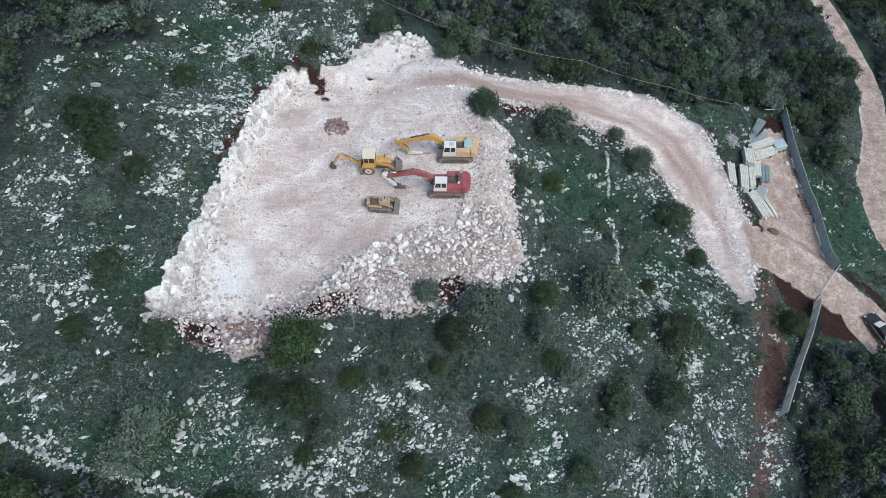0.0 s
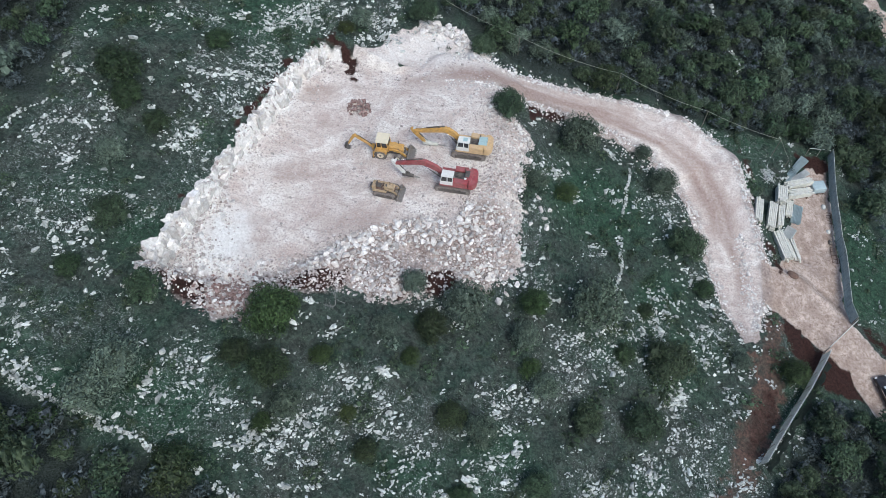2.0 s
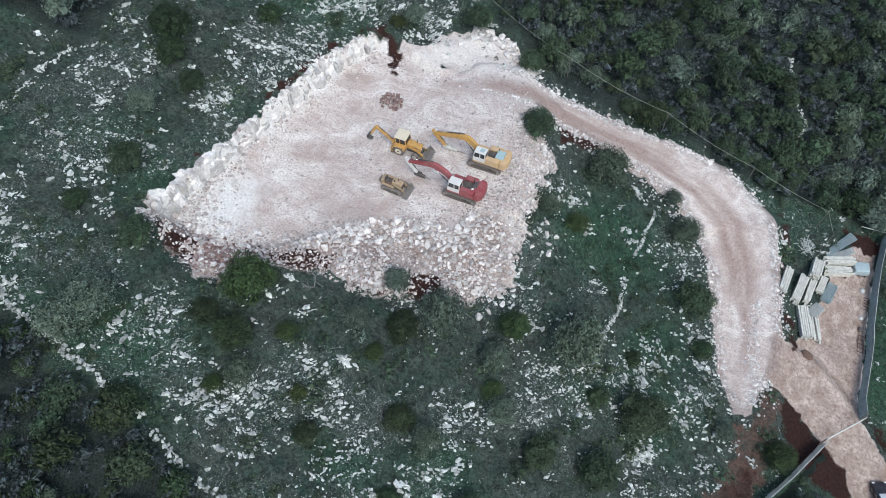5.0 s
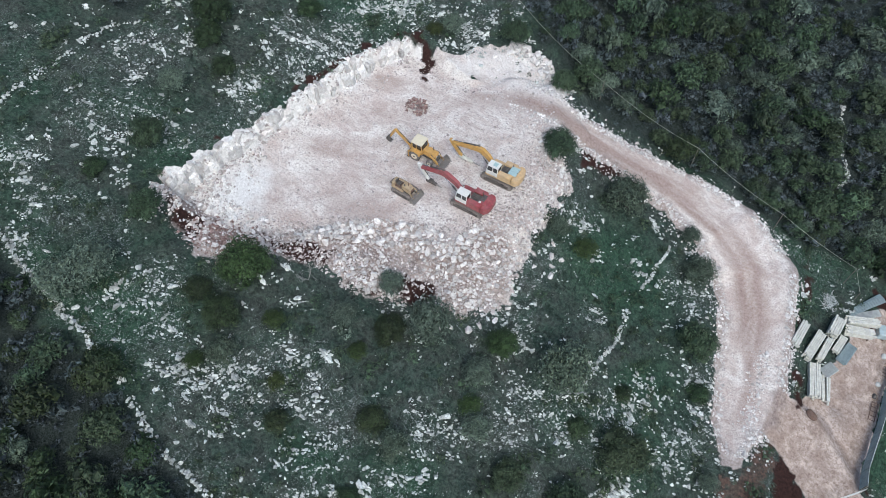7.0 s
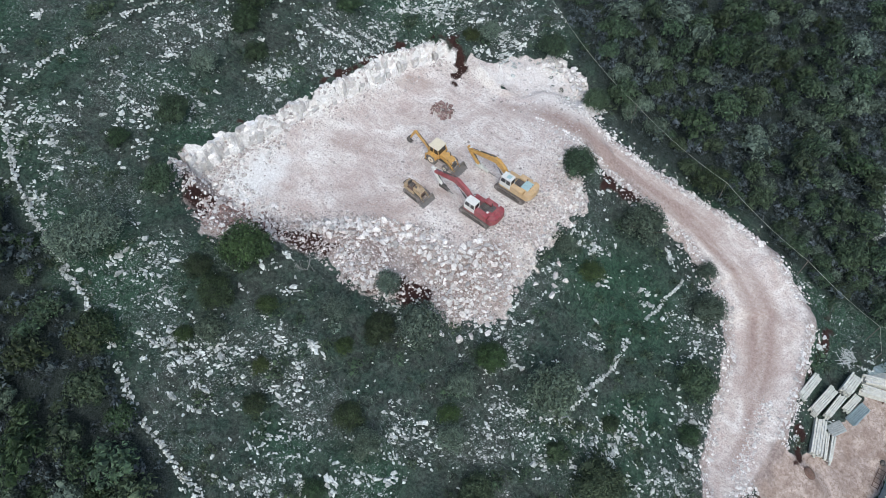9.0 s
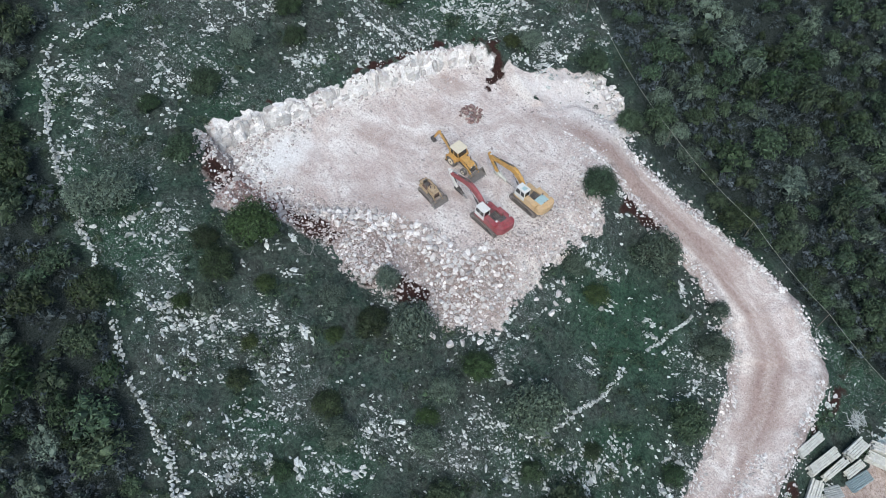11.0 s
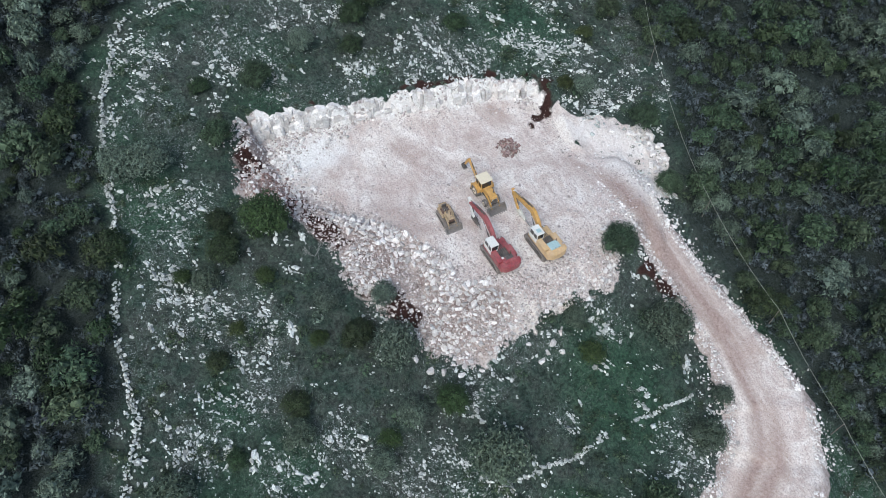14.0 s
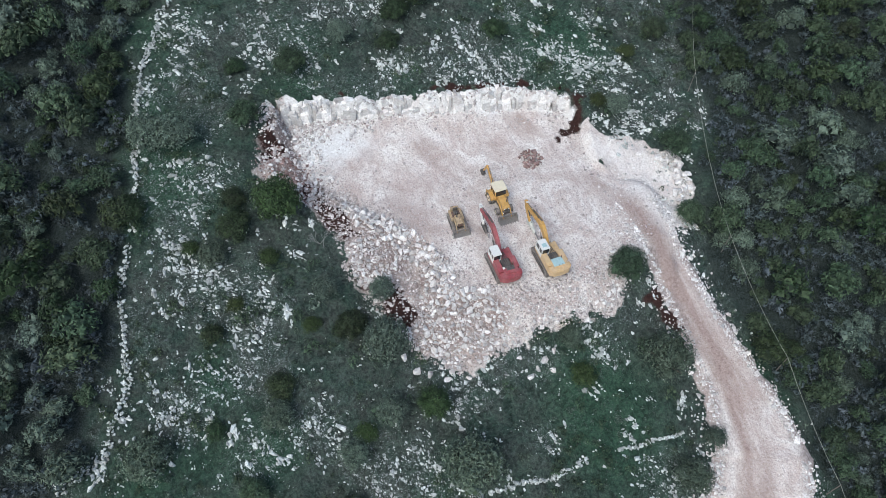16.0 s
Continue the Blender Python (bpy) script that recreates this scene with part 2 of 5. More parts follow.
def to_line(x, y, line):
    """Distance to a polyline and the values, past x and y, at the nearest place on it."""
    best = np.full(np.shape(x), 1e9)
    vals = [np.zeros(np.shape(x)) for _ in line[0][2:]]
    for p, q in zip(line, line[1:]):
        dx, dy = q[0] - p[0], q[1] - p[1]
        s = np.clip(((x - p[0]) * dx + (y - p[1]) * dy) / (dx * dx + dy * dy), 0, 1)
        d = np.hypot(x - p[0] - s * dx, y - p[1] - s * dy)
        near = d < best
        best = np.where(near, d, best)
        vals = [np.where(near, p[k + 2] + s * (q[k + 2] - p[k + 2]), v) for k, v in enumerate(vals)]
    return best, vals


def to_area(x, y, poly):
    """Signed distance to a closed outline, negative inside."""
    d, _ = to_line(x, y, list(poly) + [poly[0]])
    inside = np.zeros(np.shape(x), bool)
    for (x0, y0), (x1, y1) in zip(poly, poly[1:] + poly[:1]):
        if y0 != y1:
            inside ^= ((y0 > y) != (y1 > y)) & (x < (x1 - x0) * (y - y0) / (y1 - y0) + x0)
    return np.where(inside, -d, d)


PAD = [(-28.0, 31.0), (-25.8, 39.6), (-24.8, 47), (-22.9, 53), (-21.4, 60.5), (-19.4, 65.6), (-16.5, 66.3), (-10, 65.2), (-4, 69), (0, 69.6),
       (3.0, 64.5), (2.6, 61), (4.2, 57), (4.6, 53), (3.8, 48), (0.8, 43.2), (-6.5, 42.6), (-11.5, 37.6), (-15.7, 34.2), (-19, 31.6)]
# road: x, y, height, half width
ROAD = [(-4, 67, 0, 2.6), (4, 67.3, -1.9, 2.3), (12, 68.2, -4.6, 2.5), (19, 69.0, -6.9, 3.2), (26, 68.3, -8.9, 4.6), (31.3, 65.2, -10.5, 5.0),
        (33.9, 59.5, -11.6, 4.0), (35.4, 53.5, -12.3, 3.7), (36.4, 48.6, -12.8, 3.2), (36.4, 45.4, -12.8, 2.3), (37.0, 42.4, -12.8, 0.8)]
BRANCH = [(37.5, 50.5, -12.9, 3.0), (42.5, 49.3, -14.2, 3.3), (47.5, 46.2, -15.6, 3.3), (52.5, 42, -17.1, 3.2), (60, 34, -19.4, 3.0), (75, 20, -23.5, 3.0)]
YARD = [(40.5, 52.5), (44, 49), (50.8, 47.6), (51.0, 58), (50.7, 66), (51.3, 75.3), (48.5, 74.5), (46, 69), (44.5, 63), (43.5, 56)]
TRAIL = [(58, 135, -18, 1.6), (66, 118, -21, 1.6), (70, 108, -22, 1.7), (71.6, 98.5, -22.7, 1.8), (72, 87.5, -23, 1.9), (68.6, 75, -22, 2.2), (64.2, 66, -20.8, 2.2), (63, 57.5, -20.4, 2.0), (66, 44, -21.3, 2.0), (72, 20, -23, 2)]
APRON = [(-13, 66), (-11, 71), (-8.5, 74.5), (-3, 75), (0.5, 72.5), (1, 68), (-4, 67)]
LOBE = [(-28, 30.6), (-24.7, 27.8), (-20, 26.3), (-17.5, 26.6), (-15.2, 30.6), (-11, 32.4), (-8, 33), (-5, 32.8), (-1, 34.8), (5, 37), (8.2, 40.8), (8, 46), (7.6, 52),
        (8, 58.5), (3.5, 63.5), (0, 60), (0, 45), (-10, 40), (-20, 35), (-26, 35)]
BROWN_TRACK = [(39.0, 49.0), (38.2, 43.5), (37.2, 38.6), (35.6, 33.5), (34.4, 27.7), (31.2, 20), (28.6, 14), (32.5, 14), (36.8, 24), (40.2, 31.5), (42.2, 36.4), (42.0, 40), (42.4, 46.5)]
REDS = [[(36.2, 33), (38.6, 36.5), (41.0, 36.5), (39.6, 31), (37.0, 26), (35.4, 27)],
        [(41.6, 46.8), (41.9, 41.7), (44.6, 39.2), (48.1, 37.6), (52.4, 37.6), (50.6, 40.9), (47.3, 43.3), (44.3, 44.6)],
        [(-21, 66.2), (-19, 67.4), (-15.5, 66.6), (-14.8, 62), (-16.4, 63.5), (-18, 66)],
        [(51.5, 49), (56, 47.5), (60, 42), (58.5, 40.5), (55, 45)],
        [(37.2, 71.5), (39.3, 66), (38.4, 62), (37.6, 66)],
        [(6.2, 64.4), (11.5, 65.8), (12, 65.0), (7.5, 63.2)],
        [(46.5, 74), (51.2, 75.5), (51, 71), (48, 71.5)],
        [(40, 57.5), (43, 53), (41.8, 52.2), (39.5, 55.5)],
        [(-19.5, 32.2), (-14.8, 33.6), (-13, 32.4), (-16, 29.6), (-18.8, 29.8)],
        [(-16.2, 33.4), (-12, 34.8), (-9.2, 35.2), (-8.6, 33.3), (-12, 32.0), (-15, 31.0)],
        [(-1.6, 37.5), (3, 37.8), (2.4, 35.6), (-2.4, 34.8)],
        [(-3.6, 37.0), (-0.5, 38.4), (1.4, 39.4), (2.4, 38.2), (1.6, 36.2), (-1.5, 34.9)],
        [(-27, 30), (-22.5, 30.6), (-20.5, 27), (-24.4, 27.8)]]


OUTCROPS = [
    [(-39.2, 39.9, 1.8), (-30.3, 36, 1.5), (-20.3, 21.6, 2.4), (-6, 22, 1.8), (14.8, 33.7, 1.7), (15.7, 29.8, 2.1), (23.6, 38.2, 2.7), (33.2, 44.2, 2.2), (32.4, 40, 2.6), (25.3, 40.8, 2.0), (28, 31, 1.8), (24.5, 22.5, 2.0), (10.1, 39.4, 2.6), (-7.8, 18.6, 3.2), (30.5, 24.4, 2.1), (-21.9, 56.3, 2.7), (-24.4, 58.1, 2.4)],
    [(7.9, 54.4, 1.5), (17, 46.9, 1.3), (-29.4, 72.9, 1.8), (-37.9, 46.3, 1.5), (9.8, 18.5, 2.4), (19.1, 18.7, 3), (-32.2, 16.7, 2), (-42.9, 49.7, 1.8), (25.9, 18.6, 2.4), (-16.1, 18.9, 1.5), (-18.1, 19.7, 1.2)],
    [(-26.4, 62.5, 2.6), (-25.2, 66.5, 2.6), (-28.2, 52, 2.4), (-30, 47.5, 2.0), (-22.5, 69.5, 2.6), (-31, 57, 2.2), (-33, 63, 1.8), (-21.2, 70.8, 3.4), (-14.1, 72.4, 2.4), (-27.1, 56.4, 3.2), (-28, 44.5, 2), (18.2, 34.8, 3.2), (11.9, 27.5, 1.8), (-3.8, 22.5, 2.1), (-7.9, 15.2, 1.8), (-7.1, 19.8, 2.4), (-21.4, 18.9, 2.4), (10.5, 56.2, 2.1), (10.2, 49.4, 1.5), (-11.8, 14.9, 1.5)],
    [(-36.9, 32.7, 3.8), (-39.2, 23.6, 2.4), (8.8, 24.9, 2.4), (3.3, 13.2, 2.4), (31, 48.5, 1.5), (31.8, 52, 1.3)],
]


def natural(x, y):
    z = -2.25 - 0.287 * 400 * np.tanh(x / 400) - 0.7 * np.exp(-((x + 28) ** 2 + (y - 50) ** 2) / 300)
    near = np.exp(-(np.hypot(x, y - 45) / 110) ** 4)
    return z + 0.55 * near * rough(x, y, 14, 3, 2) + 0.28 * near * rough(x, y, 2.8, 9, 3)


def pad_height(x, y):
    return 1.7 * np.clip((-14 - x) / 11, 0, 1) ** 1.3 + 0.10 * rough(x, y, 4, 21, 3)


def height(x, y):
    x, y = np.asarray(x, float), np.asarray(y, float)
    z = natural(x, y)
    for line in (TRAIL, BRANCH, ROAD):
        d, (zr, w) = to_line(x, y, line)
        d = np.maximum(0, d - w) + 0.25 * wave(x, y, 1.4, 5) * (d > w)
        zr = zr + 0.05 * rough(x, y, 3, 12, 3)
        z = np.clip(z, zr - 0.75 * np.maximum(d, 0), zr + 1.1 * np.maximum(d, 0))
    d = to_area(x, y, PAD)
    out = np.maximum(0, d + 0.5 * wave(x, y, 2.2, 4) * (d > 0) + 0.35 * wave(x, y, 0.9, 6) * (d > 0))
    zp = pad_height(x, y)
    steep = 0.5 + 3.1 * np.maximum(np.clip((y - 40) / 3, 0, 1), np.clip((-23.5 - x) / 2, 0, 1))
    z = np.clip(z, zp - 0.60 * out, zp + steep * out)
    lobe = to_area(x, y, LOBE)
    z = z + np.clip(-lobe / 1.5, 0, 1) * np.clip(d / 1.0, 0, 1) * (0.25 + 0.22 * rough(x, y, 1.6, 14, 3))
    return z


def at(x, y):
    return float(height(np.array([x]), np.array([y]))[0])


def along(x, y, line):
    """Length along a polyline and signed distance across it."""
    best, s_, o_ = np.full(np.shape(x), 1e9), np.zeros(np.shape(x)), np.zeros(np.shape(x))
    run = 0.0
    for p, q in zip(line, line[1:]):
        dx, dy = q[0] - p[0], q[1] - p[1]
        ln = math.hypot(dx, dy)
        k = np.clip(((x - p[0]) * dx + (y - p[1]) * dy) / ln**2, 0, 1)
        ox, oy = x - p[0] - k * dx, y - p[1] - k * dy
        d = np.hypot(ox, oy)
        near = d < best
        best = np.where(near, d, best)
        s_ = np.where(near, run + k * ln, s_)
        o_ = np.where(near, d * np.sign(dx * oy - dy * ox), o_)
        run += ln
    return s_, o_


def quick_mesh(name, verts, faces, mat, attrs=None, smooth=False):
    """A mesh from numpy arrays: verts n x 3, faces m x 3 or m x 4."""
    me = bpy.data.meshes.new(name)
    k = faces.shape[1]
    me.vertices.add(len(verts))
    me.vertices.foreach_set("co", np.ascontiguousarray(verts, np.float32).ravel())
    me.loops.add(faces.size)
    me.loops.foreach_set("vertex_index", np.ascontiguousarray(faces, np.int32).ravel())
    me.polygons.add(len(faces))
    me.polygons.foreach_set("loop_start", np.arange(0, faces.size, k, dtype=np.int32))
    me.polygons.foreach_set("use_smooth", np.full(len(faces), smooth))
    for key, v in (attrs or {}).items():
        me.attributes.new(key, "FLOAT", "POINT").data.foreach_set("value", np.ascontiguousarray(v, np.float32))
    me.update(calc_edges=True)
    me.materials.append(mat)
    return me


VIEWED = [(-57, 0), (-60, 38), (-57, 70), (-42, 90), (-27, 122), (8, 131), (35, 136), (64, 131), (92, 121), (78, 85), (63, 40), (54, 13), (30, -4), (6, -9), (-22, -8)]


def soft(d, width):
    return np.clip(0.5 - d / width, 0, 1)


def ground():
    def axis(lo, hi, step, far):
        fine = np.arange(lo, hi + step / 2, step)
        grow = np.cumsum(step * 1.22 ** np.arange(1, 42))
        grow = grow[grow < far]
        return np.r_[lo - grow[::-1], fine, hi + grow]
    xs, ys = axis(-48, 76, 0.34, 2500), axis(-2, 104, 0.34, 2500)
    gx, gy = np.meshgrid(xs, ys)
    z = height(gx, gy)
    n, k = len(xs), len(ys)
    idx = np.arange(n * k).reshape(k, n)
    faces = np.stack([idx[:-1, :-1], idx[:-1, 1:], idx[1:, 1:], idx[1:, :-1]], -1).reshape(-1, 4)
    pad, lobe, apron, yard = (to_area(gx, gy, p) for p in (PAD, LOBE, APRON, YARD))
    road, (_, rw) = to_line(gx, gy, ROAD)
    branch, (_, bw) = to_line(gx, gy, BRANCH)
    trail, (_, tw) = to_line(gx, gy, TRAIL)
    jag = 0.7 * wave(gx, gy, 1.1, 40) + 0.5 * wave(gx, gy, 0.5, 41)
    bare = np.max([soft(pad - 0.9 + jag, 1.0), soft(lobe + jag, 1.2), soft(apron - 0.6 + jag, 1.2), soft(yard + 0.4 * jag, 0.8), soft(road - rw - 0.6 + 0.5 * jag, 1.0),
                   soft(branch - bw + 0.4 * jag, 0.9), soft(trail - tw + 0.3 * jag, 0.8)], 0)
    tan = np.max([soft(yard, 0.8), soft(branch - bw, 0.8) * (gx > 39), soft(trail - tw, 0.6)], 0)
    rs, ro = along(gx, gy, ROAD)
    streak = rough(rs / 7, ro + 0.25 * wave(rs, ro, 5, 58), 1.5, 50, 3)
    lane = np.exp(-((ro + 0.3 - 0.5 * wave(rs, 0 * rs, 9, 59)) / (0.5 + 0.55 * rw)) ** 2)
    worn = np.clip(lane * (0.6 + 1.1 * streak) * np.clip(1.3 - rs / 70, 0.3, 1), 0, 1) * (gx > -6) * (road < rw + 0.5)
    haul, across = along(gx, gy, [(-20, 59.5), (-12, 62.4), (-4, 66), (3, 67.5)])
    worn = np.maximum(worn, 0.8 * np.exp(-(across / 2.2) ** 2) * (gx < 6) * np.clip(0.35 + rough(haul / 5, across, 1.6, 53), 0, 1))
    drag = rough((gx * 0.9 + gy * 0.45) / 5, gy * 0.9 - gx * 0.45, 1.3, 52, 3)
    worn = np.maximum(worn, 0.55 * soft(pad + 3, 4) * np.clip(drag * 0.9 - 0.12, 0, 1))
    worn = np.maximum(worn, 0.5 * soft(np.hypot((gx + 9) / 2.2, gy - 41.5) - 2.4 + jag, 2.0))
    white = np.max([soft(np.abs(pad - 0.6) - 1.0 + jag, 1.5) * (gx < -17) * (gy > 32), soft(apron + jag, 2) * 0.35, 0.2 * soft(np.abs(road - rw) - 0.7 + jag, 1.2),
                    soft(np.hypot((gx + 23.2) / 1.2, (gy - 35) / 2.0) - 2.4 + jag, 2.6)], 0)
    spoil = (1 - 0.8 * soft(47.5 - gy, 2) * soft(2 - gx, 2)) * soft(np.maximum(lobe, -pad - 0.3) + 0.6 * jag, 1.2) * np.clip(0.85 + 0.5 * rough(gx, gy, 3, 55), 0, 1)
    spoil = np.maximum(spoil, 0.75 * soft(np.abs(road - rw - 0.2) - 0.8 + 0.8 * jag, 0.8) * (gx > 3))
    red = np.max([soft(to_area(gx, gy, p) + 0.8 * jag, 2.0) * (0.55 if k == 0 else 1.0) for k, p in enumerate(REDS)], 0)
    red = np.maximum(red, 0.72 * soft(np.abs(lobe + 0.5) - 0.5 + 0.7 * jag, 1.0) * (gy < 39) * (pad > 0.3) * np.clip(0.6 + 1.0 * rough(gx, gy, 3, 62), 0, 1))
    track = 0.62 * soft(to_area(gx, gy, BROWN_TRACK) + 1.3 * jag, 2.4)
    red = np.maximum(red, 0.85 * soft(np.abs(pad - 1.5) - 0.35 + 0.8 * jag, 1.2) * (gx < -18) * (gy > 34) * np.clip(0.75 + 1.1 * rough(gx, gy, 4, 61), 0, 1))
    bare = bare * (1 - 0.95 * np.clip(red * 1.4 - 0.35, 0, 1))
    lush = np.clip(rough(gx, gy, 9, 70, 3) * 1.1 + 0.1, 0, 1) + soft(np.hypot((gx - 17) / 1.3, gy - 54) - 6, 5) + soft(np.hypot(gx + 27, gy - 67) - 6, 6) + soft(np.hypot((gx - 57) / 0.6, gy - 58) - 9, 6)
    rocky = np.clip(0.25 + 1.3 * rough(gx, gy, 6, 71), 0, 0.8)
    for some in OUTCROPS:
        for cx, cy, cr in some:
            rocky = np.maximum(rocky, 1.3 * np.exp(-((gx - cx) ** 2 + (gy - cy) ** 2) / (1.1 * cr) ** 2))
    rocky = np.clip(0.75 * rocky, 0.08, 0.8)
    # where the ground takes the painted shade under the scrub
    shaded_litter = forest_mask(gx, gy)
    a = {"bare": bare, "tan": tan, "worn": worn, "white": white, "spoil": spoil, "red": red, "track": track, "lush": np.clip(lush, 0, 1), "rocky": rocky * (1 - shaded_litter), "shaded_litter": shaded_litter}
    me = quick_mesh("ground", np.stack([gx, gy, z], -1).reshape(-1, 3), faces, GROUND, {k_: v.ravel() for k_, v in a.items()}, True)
    tagged(new("ground", me), "rocky green hillside with a graded limestone platform and road", "ground", kind="structure")


# outlines of the dense scrub
WOOD_NE = [(-32, 90), (-28.8, 86.4), (-20.5, 83.5), (-12.3, 82), (-4.9, 79.4), (2, 74.6), (10, 73.0), (20, 74.4), (34, 74.8), (44, 76.2), (52.8, 77.5), (54.5, 66), (58, 62),
           (60, 72), (65, 80), (68.5, 90), (68, 100), (60, 122), (58, 150), (-45, 150), (-45, 100)]
WOOD_SW = [(-60, 28), (-46, 22), (-42.7, 18.8), (-36.9, 15.8), (-30.4, 14.2), (-20.9, 12), (-15.3, 10.6), (-9.8, 8.4), (-2, 7), (2, 5), (5, 3), (7, -3), (-10, -25), (-80, -25), (-80, 34)]
WOOD_NW = [(-36, 84), (-35.3, 67.5), (-39.5, 62), (-45.8, 60), (-46, 50), (-45, 44), (-80, 44), (-80, 110), (-40, 110)]
WOOD_SE = [(44.5, 36), (50, 36), (55.5, 34.5), (62, 26), (60, 12), (34.5, 12), (37, 18), (39.5, 26)]
WOOD_E = [(74.5, 104), (75, 88), (72, 76), (84, 66), (110, 80), (110, 140), (64, 140), (71, 112)]


WOOD_EDGE = [(33.6, 101.2), (34.6, 95.5), (36.5, 91.6), (38.0, 88.3), (37.1, 85.7)]


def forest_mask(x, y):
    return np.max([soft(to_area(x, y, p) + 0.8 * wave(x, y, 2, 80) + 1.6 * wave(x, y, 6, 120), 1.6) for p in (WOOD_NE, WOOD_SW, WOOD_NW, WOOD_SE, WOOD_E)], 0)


ground()


# ---- building helpers ----
def part(name, bm, mat, parent=None, label="", smooth=False):
    me = bpy.data.meshes.new(name)
    bmesh.ops.recalc_face_normals(bm, faces=bm.faces)
    for f in bm.faces:
        f.smooth = smooth
    bm.to_mesh(me)
    bm.free()
    me.materials.append(mat)
    ob = new(name, me)
    ob.parent = parent
    return tagged(ob, label)


def thing(name, label, category, m, group="", kind=""):
    ob = new(name)
    ob.matrix_basis = m
    return tagged(ob, label, category, group, kind)


def box(size, centre, bevel=0.04, turn=(0, 0, 0), bm=None, taper=1.0):
    bm = bm or bmesh.new()
    made = bmesh.ops.create_cube(bm, size=1)["verts"]
    for v in made:
        k = taper if v.co.z > 0 else 1.0
        v.co = Vector((v.co.x * size[0] * k, v.co.y * size[1] * k, v.co.z * size[2]))
    bmesh.ops.transform(bm, matrix=pose(*centre, *turn), verts=made)
    if bevel:
        edges = list({e for v in made for e in v.link_edges})
        bmesh.ops.bevel(bm, geom=edges, offset=min(bevel, 0.3 * min(size)), segments=2, affect="EDGES", profile=0.6)
    return bm


def slab(pts, y0, y1, bevel=0.03, bm=None):
    """An outline in x and z, drawn out from y0 to y1."""
    bm = bm or bmesh.new()
    a = [bm.verts.new((x, y0, z)) for x, z in pts]
    b = [bm.verts.new((x, y1, z)) for x, z in pts]
    bm.faces.new(a), bm.faces.new(b[::-1])
    for i in range(len(pts)):
        j = (i + 1) % len(pts)
        bm.faces.new((a[j], a[i], b[i], b[j]))
    if bevel:
        bmesh.ops.bevel(bm, geom=list({e for v in a + b for e in v.link_edges}), offset=bevel, segments=1, affect="EDGES")
    return bm


def rod(p, q, r, seg=10, bm=None, r2=None):
    bm = bm or bmesh.new()
    p, q = Vector(p), Vector(q)
    made = bmesh.ops.create_cone(bm, cap_ends=True, segments=seg, radius1=r, radius2=r if r2 is None else r2, depth=(q - p).length)["verts"]
    m = Matrix.Translation((p + q) / 2) @ (q - p).to_track_quat("Z", "Y").to_matrix().to_4x4()
    bmesh.ops.transform(bm, matrix=m, verts=made)
    return bm


def stadium(length, high, seg=8):
    r, out = high / 2, []
    for cx, start in ((length / 2 - r, -90), (-length / 2 + r, 90)):
        out += [(cx + r * math.cos(radians(start + 180 * k / seg)), r + r * math.sin(radians(start + 180 * k / seg))) for k in range(seg + 1)]
    return out


def beam(path, width, depth, mat, name, parent, label=""):
    """A box girder that follows points (x, z, depth factor) in the plane y = 0."""
    top, low = [], []
    for i, (x, z, k) in enumerate(path):
        a, b = path[max(i - 1, 0)], path[min(i + 1, len(path) - 1)]
        d = Vector((b[0] - a[0], b[1] - a[1])).normalized()
        top.append((x - d.y * depth * k / 2, z + d.x * depth * k / 2))
        low.append((x + d.y * depth * k / 2, z - d.x * depth * k / 2))
    return part(name, slab(top + low[::-1], -width / 2, width / 2, 0.03), mat, parent, label)


def ram(p, q, r, parent, y=0.0, k=0.55):
    """A hydraulic cylinder: barrel and bright rod."""
    p, q = Vector((p[0], y, p[1])), Vector((q[0], y, q[1]))
    c = part("hydraulic_cylinder", rod(p, p.lerp(q, k), r), DARK, parent, "black hydraulic barrel", True)
    part("rod", rod(p.lerp(q, k), q, r * 0.55), CHROME, c, "bright steel rod", True)


def crawler(parent, length, high, wide, y):
    """One track: belt with shoes, frame, sprocket, rollers."""
    t = part("track", slab(stadium(length, high), y - wide / 2 + 0.03, y + wide / 2 - 0.03, 0), TRACK, parent, "dusty steel crawler track")
    r = high / 2
    straight = length - high
    total = 2 * straight + 2 * math.pi * r
    count = int(total / 0.2)
    for i in range(count):
        s = i * total / count
        if s < straight:
            m = pose(-straight / 2 + s, y, 0)
        elif s < straight + math.pi * r:
            a = (s - straight) / r
            m = pose(straight / 2 + r * math.sin(a), y, r - r * math.cos(a), 0, -math.degrees(a))
        elif s < 2 * straight + math.pi * r:
            m = pose(straight / 2 - (s - straight - math.pi * r), y, high)
        else:
            a = (s - 2 * straight - math.pi * r) / r
            m = pose(-straight / 2 - r * math.sin(a), y, r + r * math.cos(a), 0, 180 - math.degrees(a))
        key = round(wide, 2)
        if key not in SHOES:
            bm = box((0.17, wide, 0.05), (0, 0, 0), 0.01)
            box((0.03, wide, 0.05), (0.05, 0, -0.03), 0, bm=bm)
            ob = part("track_shoe", bm, TRACK, t)
            SHOES[key] = ob.data
        else:
            ob = new("track_shoe", SHOES[key])
            ob.parent = t
        ob.matrix_basis = m
    side = -1 if y < 0 else 1
    part("track_frame", box((straight, 0.12, high * 0.45), (0, y + side * (wide / 2), r), 0.03), DARK, t)
    for x in (-straight / 2, straight / 2):
        part("sprocket", rod((x, y - wide / 2 - 0.02, r), (x, y + wide / 2 + 0.02, r), r * 0.72, 14), STEEL, t)


SHOES = {}


